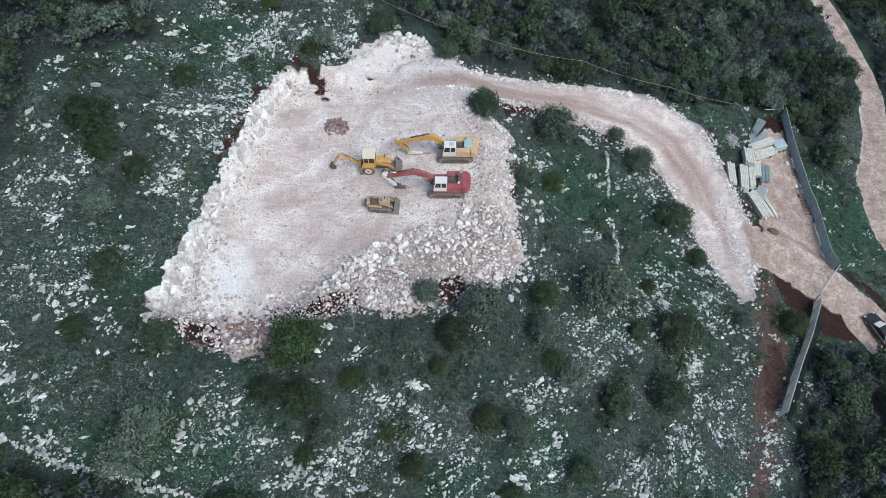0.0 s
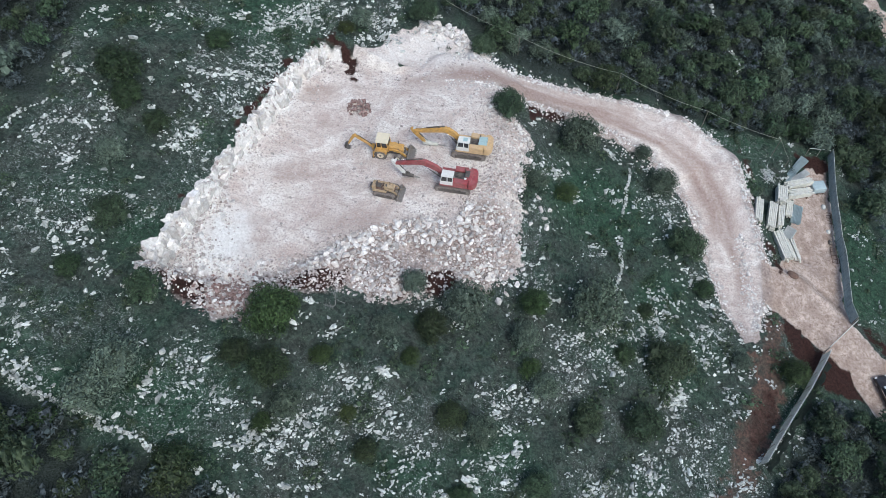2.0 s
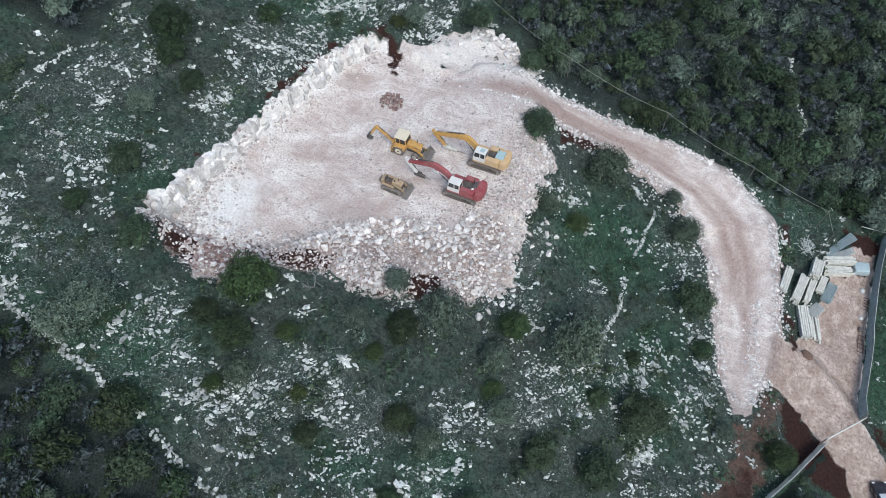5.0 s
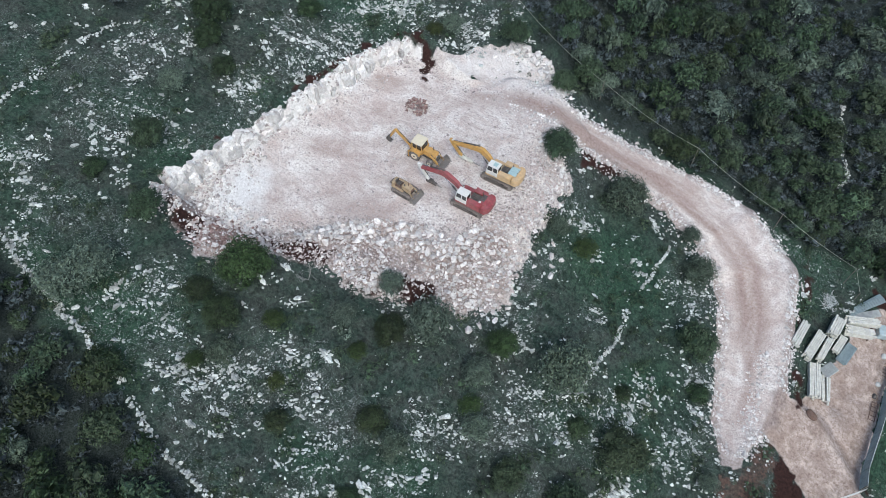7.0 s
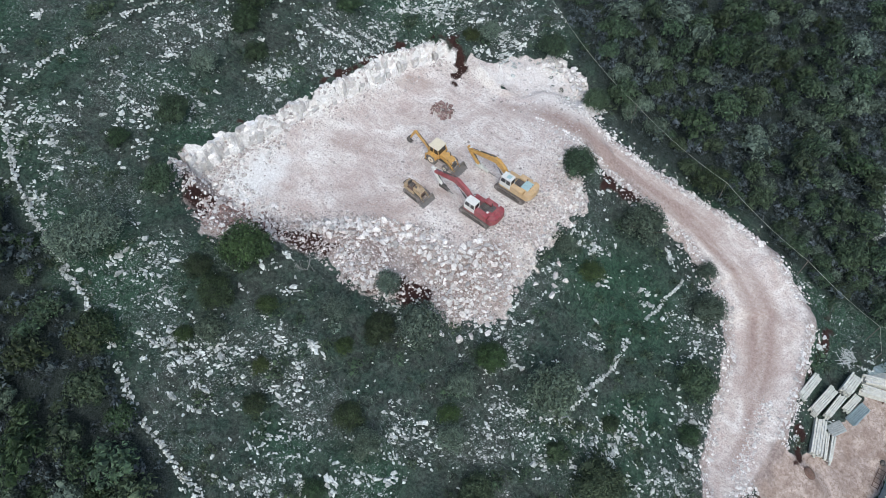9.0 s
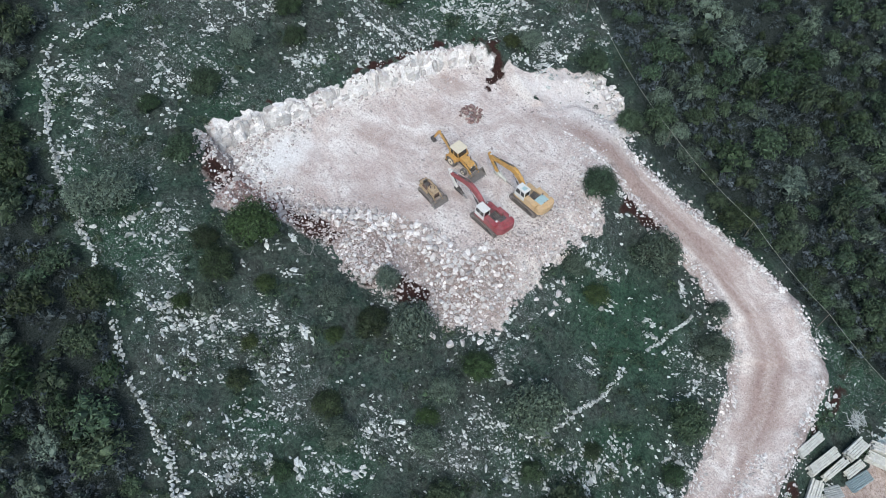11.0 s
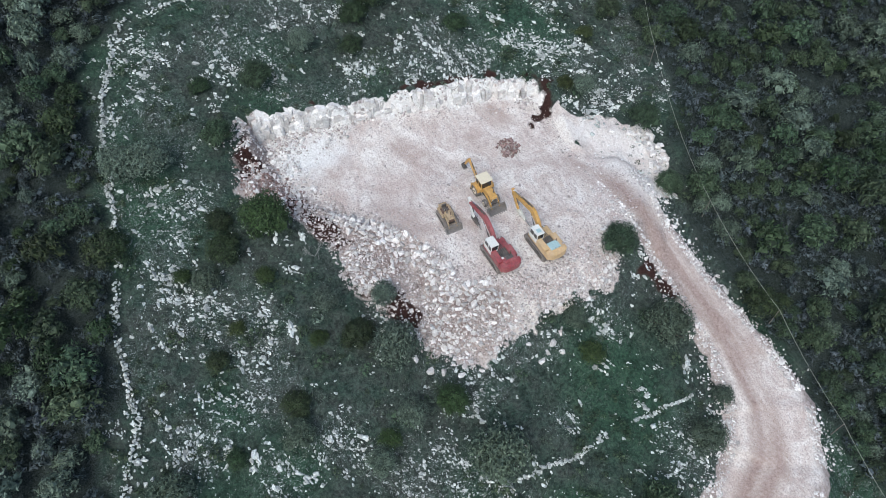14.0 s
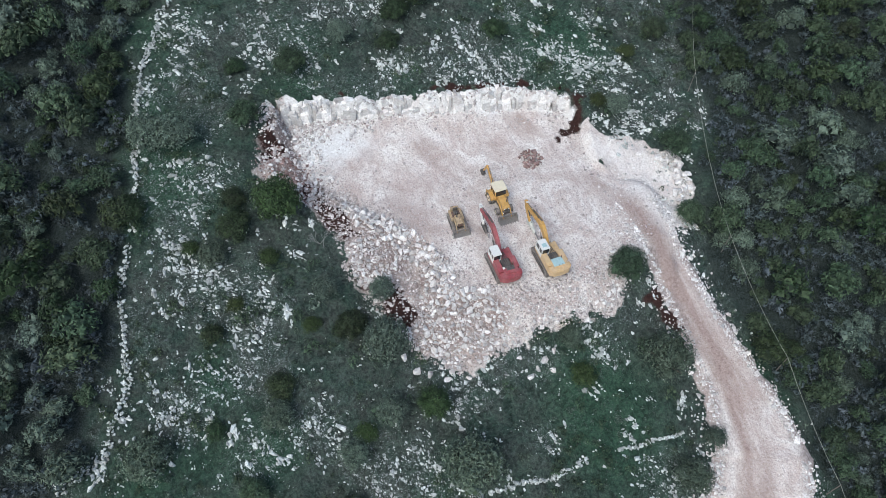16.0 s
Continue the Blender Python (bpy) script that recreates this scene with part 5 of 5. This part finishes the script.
# ---- trees and bushes that stand alone ----
LONE = {
    "green": [(-14.2, 27.6, 3.0), (42.1, 38.2, 2.0), (10.8, 36.9, 2.0)],
    "dark": [(-38, 51.4, 2.9), (-36.3, 48.6, 2.2), (-32.6, 46.4, 1.7), (-30.3, 60, 1.8), (-33.4, 27.4, 1.5), (-13.2, 22.5, 2.2), (-16.5, 23.2, 1.6), (0.5, 31.3, 2.1), (4, 22.7, 1.8), (21.4, 34.5, 1.4), (31.1, 46.4, 1.5), (-3.2, 17.4, 1.4), (6.1, 15.6, 1.3), (23.9, 41.2, 1.2), (-17.9, 12.3, 2.3)],
    "oak": [(-32, 33.8, 2.3), (-26.2, 27, 2.1), (26.3, 34.9, 3.1), (28.6, 51.1, 2.7), (4.5, 61.6, 2.4), (-8.8, 75.4, 2.2), (-24.7, 80.6, 2.0), (23.8, 27.2, 2.5), (13, 17.9, 1.7), (-0.2, 73, 2.0), (17.5, 25.8, 2.0)],
    "olive": [(3.5, 34.4, 2.9), (-25.1, 19.2, 2.6), (-26.1, 16.3, 2.9), (-10.8, 19.6, 1.9), (-2.2, 35.5, 1.7), (-4.1, 30, 1.6), (7.1, 21.8, 1.9), (10.2, 32.6, 1.9), (17.6, 38.6, 3.4), (14.1, 62.5, 3.2), (22.8, 64, 1.4), (25.4, 60.1, 2.3), (9.3, 52.8, 1.5), (12.8, 27.8, 1.9), (35.6, 38, 1.4), (-16.1, 71, 1.9), (7.2, 9.1, 2.7), (-34.8, 40.8, 1.9)],
    "lime": [(-9.2, 25.2, 1.3), (-0.9, 27.4, 1.3), (13, 52.8, 1.7), (11.2, 29.5, 1.4), (-23.3, 75.8, 1.4), (-17.5, 69, 1.4), (-5.5, 20.5, 1.1), (-12.5, 17.5, 1.1)],
}
tr = np.random.default_rng(5)
for kind, spots in LONE.items():
    for x, y, rad in spots:
        tree(x, y, rad, kind, tr, "scattered trees and bushes", 1.4 if kind == "green" else 1.3 if kind in ("oak", "olive") else 0.95)


# ---- dense scrub ----
def scrub():
    r = np.random.default_rng(31)
    n = 14000
    x, y = r.uniform(-78, 108, n), r.uniform(-22, 140, n)
    d = np.min([to_area(x, y, p) for p in (WOOD_NE, WOOD_SW, WOOD_NW, WOOD_SE, WOOD_E)], 0)
    d = d + 1.6 * wave(x, y, 6, 120)
    d3, (_, w3) = to_line(x, y, TRAIL)
    d4, _ = to_line(x, y, WOOD_EDGE)
    brushy = wave(x, y, 10, 130) + 0.5 * wave(x, y, 4, 131)
    ok = (to_area(x, y, VIEWED) < 0) & (d < -0.4) & (d3 > w3 + 1.2) & (d4 > 1.3) & ((brushy < 0.42) | (r.uniform(0, 1, n) < 0.25))
    x, y, d = x[ok], y[ok], d[ok]
    rad = np.clip(r.lognormal(0.34, 0.36, len(x)), 0.7, 2.7)
    keep = spread(x, y, rad, 0.60)
    x, y, d, rad = x[keep], y[keep], d[keep], rad[keep]
    kinds = np.where(wave(x, y, 7, 97) + 0.6 * r.normal(size=len(x)) > 0.4, 1, np.where(r.uniform(0, 1, len(x)) < 0.22, 2, 0))
    single = (d > -5.5) & (y > 66) & (y < 92) & (x > -25) & (x < 60) | (d > -3.2) & (y < 22) & (x > -45) & (x < 8) | (y < 38) & (x > 34) & (x < 56) & (y > 16) & (d > -4)
    pick = np.where(single)[0][:300]
    solo = np.zeros(len(x), bool)
    solo[pick] = True
    for i in pick:
        tree(float(x[i]), float(y[i]), float(rad[i]), ("oak", "olive", "dark")[kinds[i]], r, "edge of the dense scrub", 1.2, False)
    for name, mat, k, label in (("scrub_oaks", LEAF_OAK, 0, "dense evergreen scrub covering the slope"), ("scrub_olives", LEAF_OLIVE, 1, "grey-green scrub covering the slope"), ("scrub_mastic", LEAF_DARK, 2, "dark mastic scrub covering the slope")):
        sel = (kinds == k) & ~solo
        shapes = [leaf_cloud(300 + j + 20 * k, 11, 620, 0.085, 1.05, 0.62) for j in range(6)]
        ob = strew(name, shapes, on_ground(x[sel], y[sel], -0.1), rad[sel], mat, r, 1.15, 0)
        tagged(ob, label, "scrub", kind="stuff")
    # grey undergrowth below and between the crowns
    n = 15000
    ux, uy = r.uniform(-62, 94, n), r.uniform(-12, 136, n)
    d3, (_, w3) = to_line(ux, uy, TRAIL)
    ok = (forest_mask(ux, uy) > 0.5) & (to_area(ux, uy, VIEWED) < 0) & (d3 > w3 + 0.4) & (to_line(ux, uy, WOOD_EDGE)[0] > 0.8)
    ux, uy = ux[ok], uy[ok]
    shapes = [leaf_cloud(700 + k, 3, 62, 0.13, 0.8, 0.5) for k in range(5)]
    ob = strew("undergrowth", shapes, on_ground(ux, uy, -0.05), np.clip(r.lognormal(-0.02, 0.35, len(ux)), 0.4, 1.7), LEAF_GREY, r, 1.0, 0)
    tagged(ob, "grey low undergrowth between the crowns", "undergrowth", kind="stuff")
    # low tufts in the open
    n = 11000
    x, y = r.uniform(-48, 66, n), r.uniform(0, 100, n)
    ok = free_ground(x, y) & (r.uniform(0, 1, n) < 0.35 + 0.5 * rough(x, y, 6, 111))
    x, y = x[ok], y[ok]
    for name, mat, sel, big in (("low_shrubs", LEAF_OAK, np.arange(len(x)) % 3 == 0, 0.75), ("grass_tufts", LEAF_OLIVE, np.arange(len(x)) % 3 != 0, 0.36)):
        shapes = [leaf_cloud(500 + k, 5, 120, 0.095, 0.4, 0.5) for k in range(4)]
        ob = strew(name, shapes, on_ground(x[sel], y[sel], -0.05), np.clip(r.lognormal(math.log(big), 0.4, sel.sum()), 0.2, 1.7), mat, r, 0.8, 0)
        tagged(ob, "low shrubs and grass tufts between the stones", "shrubs", kind="stuff")


scrub()


# ---- dry stone walls ----
def stone_wall(label, line, wide, high, dense=14):
    r = np.random.default_rng(int(abs(line[0][0]) * 10))
    x, y, z, s = [], [], [], []
    for (x0, y0), (x1, y1) in zip(line, line[1:]):
        ln = math.hypot(x1 - x0, y1 - y0)
        for _ in range(int(ln * dense)):
            t = r.uniform(0, 1)
            o = r.normal(0, wide * 0.42) + 0.35 * float(wave(t * ln, x0 + y0, 2.2, 140))
            x.append(x0 + t * (x1 - x0) - (y1 - y0) / ln * o)
            y.append(y0 + t * (y1 - y0) + (x1 - x0) / ln * o)
            z.append(r.uniform(0, high) * max(0, 1 - abs(o) / (2 * wide)))
            s.append(r.uniform(0.15, 0.5))
    p = on_ground(np.array(x), np.array(y))
    p[:, 2] += z
    ob = strew("dry_stone_wall", SMALL_ROCKS, p, np.array(s), FIELD_ROCK, r)
    tagged(ob, label, "stone wall", "field walls")


stone_wall("long tumbled dry stone wall along the scrub's edge", [(-44.5, 23), (-43.3, 20.9), (-37.4, 17.6), (-31.5, 15.6), (-27, 14.6), (-21, 13.4), (-16, 12)], 0.4, 0.5)
stone_wall("broken line of stones climbing the open slope", [(-44.3, 24.1), (-45.4, 29), (-45, 36.3), (-44.9, 43)], 0.55, 0.3, 8)
stone_wall("tumbled dry stone wall bending downhill", [(-14.5, 11.6), (-9.6, 9.6), (-6, 9.2), (-1, 8.5), (2.3, 6.6), (5.4, 4.7), (6.6, 0.4)], 0.5, 0.5)
stone_wall("low broken field wall in the grass", [(19.6, 39.5), (20.2, 42), (20.6, 46), (20.4, 50.4)], 0.32, 0.35)
stone_wall("short row of wall stones in the grass", [(20.4, 53.4), (20.8, 57), (21.3, 61.3)], 0.16, 0.15)
stone_wall("pale stone edge winding between the crowns", WOOD_EDGE, 0.3, 0.5)


# ---- the storage yard ----
def bundle(x, y, length, wide, high, angle, mat, label, beams=4):
    """A strapped bundle of long precast units on two bearers."""
    z = at(x, y)
    b = thing("concrete_beam_bundle", label, "beam bundle", Matrix.Translation((x, y, z)) @ pose(0, 0, 0, 0, 0, angle), "stacked precast beams")
    rr = random.Random(int(x * 100 + y))
    for k in (-0.35, 0.35):
        part("bearer", box((0.12, wide, 0.45), (k * length, 0, 0.02), 0.01), RUST, b)
    w = wide / beams
    rows = max(1, round(high / 0.3))
    for j in range(rows):
        for i in range(beams):
            bm = slab([(-w * 0.48, 0), (w * 0.48, 0), (w * 0.48, 0.12), (w * 0.40, 0.17), (w * 0.40, 0.27), (-w * 0.40, 0.27), (-w * 0.40, 0.17), (-w * 0.48, 0.12)], -length / 2, length / 2, 0)
            bmesh.ops.transform(bm, matrix=pose((0), -wide / 2 + w * (i + 0.5), 0.25 + 0.29 * j) @ pose(0, 0, 0, 0, 0, 90 + rr.uniform(-1.5, 1.5)) @ pose(0, rr.uniform(-0.22, 0.22), rr.uniform(-0.02, 0.02)), verts=bm.verts[:])
            part("beam", bm, mat, b)
    for k in (-0.3, 0.3):
        part("strap", box((0.03, wide * 1.01, 0.29 * rows + 0.02), (k * length, 0, 0.25 + 0.145 * rows), 0), PALESHEET, b)


for x, y, ln, wd, hi, an in ((39, 60.7, 3.6, 1.0, 0.6, 84), (41.1, 60.8, 4.1, 1.1, 0.9, 80), (42.5, 61.4, 3.4, 0.8, 0.9, 82), (42.8, 64.9, 2.6, 1.3, 1.2, 84), (44, 63.4, 2.6, 0.9, 0.6, 80),
                             (42.6, 56.9, 4.3, 1.3, 0.9, 106), (43.8, 56.9, 3.2, 0.4, 0.6, 107), (44.5, 56.9, 3.1, 0.45, 0.6, 104), (45.6, 67.9, 3.8, 1.0, 0.9, 24), (45.7, 66.4, 3.4, 1.1, 0.9, 20)):
    bundle(x, y, ln, wd, hi, an, CONCRETE, "strapped bundle of pale precast concrete beams on bearers", 2 if wd < 0.6 else 4 if wd < 1.05 else 5)


def sheet_stack(x, y, ln, wd, an, label, mat, n):
    s = thing("sheet_stack", label, "sheets", Matrix.Translation((x, y, at(x, y) + 0.05)) @ pose(0, 0, 0, 0, 0, an), "stacked sheets")
    rr = random.Random(int(x * 10))
    for i in range(n):
        bm = bmesh.new()
        k = 13
        rows = [[bm.verts.new((sx * ln / 2, -wd / 2 + wd * j / (k - 1), 0.03 * (j % 2))) for j in range(k)] for sx in (-1, 1)]
        for j in range(k - 1):
            bm.faces.new((rows[0][j], rows[1][j], rows[1][j + 1], rows[0][j + 1]))
        bmesh.ops.solidify(bm, geom=bm.faces[:], thickness=0.02)
        bmesh.ops.transform(bm, matrix=pose(rr.uniform(-0.1, 0.1), rr.uniform(-0.08, 0.08), 0.08 + 0.06 * i, rr.uniform(-1, 1), 0, rr.uniform(-3, 3)), verts=bm.verts[:])
        part("sheet", bm, mat, s)


sheet_stack(45.2, 62.9, 2.9, 1.2, 77, "stack of blue-grey corrugated sheets on the ground", BLUESHEET, 7)
sheet_stack(45.3, 70.4, 6.2, 0.9, 55, "long blue-grey corrugated sheets piled beside the beams", BLUESHEET, 5)
sheet_stack(45.9, 69.4, 3.6, 0.9, 42, "short pale sheets lying on the ground", PALESHEET, 6)
sheet_stack(43.9, 59.6, 1.9, 1.3, 60, "untidy stack of short pale boards", PALESHEET, 5)


def pallet_block(x, y):
    b = thing("wrapped_pallet", "pallet of blocks wrapped in pale blue film", "pallet", Matrix.Translation((x, y, at(x, y))) @ pose(0, 0, 0, 0, 0, 15))
    for k in (-0.8, 0, 0.8):
        part("runner", box((0.14, 1.6, 0.3), (k, 0, 0.05), 0.01), RUST, b)
    bm = box((2.0, 1.6, 1.0), (0, 0, 0.7), 0.12, taper=0.94)
    bmesh.ops.subdivide_edges(bm, edges=bm.edges[:], cuts=2)
    for v in bm.verts:
        v.co += Vector((noise.noise(v.co * 2.1), noise.noise(v.co * 2.3 + Vector((7, 0, 0))), noise.noise(v.co * 1.9 + Vector((0, 9, 0))))) * 0.06
    part("wrapping", bm, BLUESHEET, b, smooth=True)


pallet_block(48.7, 68.7)


def sack(x, y, size, mat, label, name="sack"):
    bm = bmesh.new()
    bmesh.ops.create_icosphere(bm, subdivisions=3, radius=0.5)
    for v in bm.verts:
        v.co.z = max(v.co.z, -0.28) * 0.7
        v.co *= 1 + 0.18 * noise.noise(v.co * 3 + Vector((x, y, 0)))
        v.co = Vector((v.co.x * size[0], v.co.y * size[1], (v.co.z + 0.19) * size[2]))
    s = part(name, bm, mat, None, smooth=True)
    s.matrix_basis = pose(x, y, at(x, y) - 0.03, 0, 0, 20 * x)
    tagged(s, label, "sack" if "sack" in name else "debris", "sacks along the fence")


sack(49.6, 65.9, (0.8, 0.65, 0.8), SACK, "full white builder's sack beside the fence")
sack(49.9, 61.9, (0.7, 0.6, 0.7), SACK, "white builder's sack beside the fence")
sack(49.9, 60.1, (0.7, 0.6, 0.8), DARK, "black rubbish sack beside the fence")
sack(43.5, 52.5, (1.5, 1.0, 0.8), RUST, "clod of earth and roots at the yard's edge", "root_clod")


def scrap(x, y, ln, an):
    s = thing("rusty_frame", "rusty iron frame lying along the fence", "scrap iron", Matrix.Translation((x, y, at(x, y) + 0.05)) @ pose(0, 0, 0, 0, 0, an), "iron along the fence")
    for k in (-0.35, 0.35):
        part("rail", box((ln, 0.08, 0.08), (0, k, 0.06), 0.01), RUST, s)
    for k in range(5):
        part("crossbar", box((0.07, 0.72, 0.06), (-ln / 2 + 0.1 + k * (ln - 0.2) / 4, 0, 0.13), 0.01), RUST, s)


scrap(50.3, 64.3, 2.0, 88), scrap(50.2, 58.0, 2.6, 91)


def brush_heap(x, y):
    bm = bmesh.new()
    rr = random.Random(8)
    for _ in range(60):
        a, t = rr.uniform(0, 6.28), rr.uniform(-0.3, 0.3)
        p = Vector((rr.uniform(-0.9, 0.9), rr.uniform(-0.9, 0.9), rr.uniform(0.05, 0.6)))
        d = Vector((math.cos(a), math.sin(a), t)) * rr.uniform(0.4, 1.0)
        rod(p - d, p + d, 0.03, 4, bm, 0.015)
    ob = part("wire_heap", bm, PALESHEET, None)
    ob.matrix_basis = pose(x, y, at(x, y))
    tagged(ob, "tangled heap of pale steel wire in the grass", "wire")


brush_heap(40.8, 67.8)


def bare_bush(x, y):
    bm = bmesh.new()
    rr = random.Random(3)
    def grow(p, d, ln, th, n):
        q = p + d * ln
        rod(p, q, th, 4, bm, th * 0.6)
        if n:
            for _ in range(3):
                grow(q, (d + Vector((rr.gauss(0, 0.5), rr.gauss(0, 0.5), rr.gauss(0.1, 0.3)))).normalized(), ln * 0.68, th * 0.6, n - 1)
    for k in range(5):
        grow(Vector((0, 0, -0.05)), Vector((rr.gauss(0, 0.6), rr.gauss(0, 0.6), 1)).normalized(), 0.75, 0.035, 3)
    ob = part("bare_bush", bm, plain("grey_twigs", (0.24, 0.25, 0.24), 0.9), None)
    ob.matrix_basis = pose(x, y, at(x, y))
    tagged(ob, "leafless grey bush below the rubble bank", "bush")


bare_bush(-9.3, 30.8)


# ---- fence, gate, cable ----
def fence(label, line, high, mat, panel, lean=0.0):
    f = thing("fence", label, "fence", pose(0, 0, 0), "yard fence")
    for (x0, y0), (x1, y1) in zip(line, line[1:]):
        ln = math.hypot(x1 - x0, y1 - y0)
        n = max(1, round(ln / panel))
        yaw = math.degrees(math.atan2(y1 - y0, x1 - x0))
        for i in range(n):
            ax, ay = x0 + (x1 - x0) * i / n, y0 + (y1 - y0) * i / n
            bx, by = x0 + (x1 - x0) * (i + 1) / n, y0 + (y1 - y0) * (i + 1) / n
            za, zb = at(ax, ay), at(bx, by)
            part("post", box((0.07, 0.07, high + 0.4), (ax, ay, za + high / 2 - 0.15), 0.01, (0, 0, yaw)), STEEL, f)
            bm = bmesh.new()
            k = 25
            nx, ny = -(y1 - y0) / ln, (x1 - x0) / ln
            lo, hi = [], []
            for j in range(k):
                s = (j + 0.15) / (k - 0.7)
                o = 0.06 + 0.025 * (1 if j % 4 < 2 else -1)
                px_, py_, pz = ax + s * (bx - ax) + nx * o, ay + s * (by - ay) + ny * o, za + s * (zb - za)
                lo.append(bm.verts.new((px_, py_, pz + 0.06)))
                hi.append(bm.verts.new((px_ - nx * lean, py_ - ny * lean, pz + high)))
            for j in range(k - 1):
                bm.faces.new((lo[j], lo[j + 1], hi[j + 1], hi[j]))
            bmesh.ops.solidify(bm, geom=bm.faces[:], thickness=0.012)
            part("panel", bm, mat, f)
            part("rail", rod((ax - nx * lean, ay - ny * lean, za + high), (bx - nx * lean, by - ny * lean, zb + high), 0.035, 6), PALESHEET, f)


fence("long blue-grey corrugated sheet fence round the storage yard", [(50.9, 47.6), (51.1, 58.0), (50.9, 65.8), (51.5, 75.8)], 1.9, FENCESHEET, 2.4)
fence("pale sheet fence running down from the gate", [(46.8, 42.7), (43.6, 36.9), (37.3, 26.7)], 1.9, PALESHEET, 2.2, -0.3)


# added strip on the ground; its dark colour stands for the fence's shadow side
def shade_net():
    bm = bmesh.new()
    line = [(47.2, 42.0), (44.3, 36.6), (41, 31.2), (38.0, 26.4)]
    rows = []
    for k in range(31):
        t = k / 30 * (len(line) - 1)
        i = min(int(t), len(line) - 2)
        x, y = (line[i][c] + (t - i) * (line[i + 1][c] - line[i][c]) for c in (0, 1))
        w = 0.14 * math.sin(k * 1.7)
        rows.append([bm.verts.new((x + 0.15 + j * 0.26 + w, y - 0.2 * j, at(x + 0.15 + j * 0.26, y - 0.2 * j) + 0.12 + 0.12 * math.sin(k * 0.9 + j))) for j in range(3)])
    for a, b in zip(rows, rows[1:]):
        for j in range(2):
            bm.faces.new((a[j], a[j + 1], b[j + 1], b[j]))
    bmesh.ops.solidify(bm, geom=bm.faces[:], thickness=0.02)
    tagged(part("shade_net", bm, SHADED_SHEET, None), "dark green strip coloured as the shaded side of the sheet fence", "net")


shade_net()


def open_fence():
    f = thing("fence", "thin rail on posts closing the yard's far end", "fence", pose(0, 0, 0), "yard fence")
    for x, y in ((47.7, 74.6), (49.6, 75.2), (51.4, 75.8)):
        part("post", rod((x, y, at(x, y) - 0.2), (x, y, at(x, y) + 1.6), 0.04, 8), STEEL, f)
    part("rail", rod((47.7, 74.6, at(47.7, 74.6) + 1.55), (51.4, 75.8, at(51.4, 75.8) + 1.55), 0.04, 8), PALESHEET, f)


open_fence()


def gate():
    g = thing("gate", "closed galvanised wire gate across the track", "gate", pose(0, 0, 0))
    a, b = Vector((50.9, 47.3, 0)), Vector((47.0, 42.9, 0))
    a.z, b.z = at(a.x, a.y), at(b.x, b.y)
    up = Vector((0, 0, 1.7))
    for p in (a, b):
        part("gate_post", rod(p - Vector((0, 0, 0.3)), p + up * 1.08, 0.07, 10), STEEL, g)
    for h in (0.15, 0.9, 1.65):
        part("gate_rail", rod(a + Vector((0, 0, h)), b + Vector((0, 0, h)), 0.045 if h > 1.5 else 0.03, 8), PALESHEET, g)
    for i in range(1, 28):
        p = a.lerp(b, i / 28)
        part("gate_bar", rod(p + Vector((0, 0, 0.15)), p + Vector((0, 0, 1.65)), 0.012, 5), PALESHEET, g)


gate()


def cable():
    pts = [(-34, 91, 3.6), (-15.5, 81.0, 3.2), (4.4, 75.4, 3.2), (18.7, 74.4, 3.8), (31.5, 73.4, 3.2), (42.0, 71.9, 3.5), (43.9, 70.6, 1.5)]
    cu = bpy.data.curves.new("overhead_cable", "CURVE")
    cu.dimensions, cu.bevel_depth, cu.bevel_resolution = "3D", 0.018, 1
    sp = cu.splines.new("POLY")
    out = []
    for (x0, y0, h0), (x1, y1, h1) in zip(pts, pts[1:]):
        za, zb = at(x0, y0) + h0, at(x1, y1) + h1
        for k in range(14):
            s = k / 14
            out.append((x0 + s * (x1 - x0), y0 + s * (y1 - y0), za + s * (zb - za) - 0.012 * ((x1 - x0) ** 2 + (y1 - y0) ** 2) * s * (1 - s), 1))
    sp.points.add(len(out) - 1)
    sp.points.foreach_set("co", np.array(out).ravel())
    cu.materials.append(CABLE)
    tagged(new("overhead_cable", cu), "thin pale cable sagging over the scrub", "cable")
    for x, y, h in pts[1:]:
        z = at(x, y)
        p = part("cable_post", rod((x, y, z - 0.3), (x, y, z + h + 0.1), 0.06, 8, r2=0.045), plain("grey_timber", (0.14, 0.13, 0.115), 0.85), None)
        tagged(p, "slim grey timber post carrying the cable", "post", "cable posts")


cable()
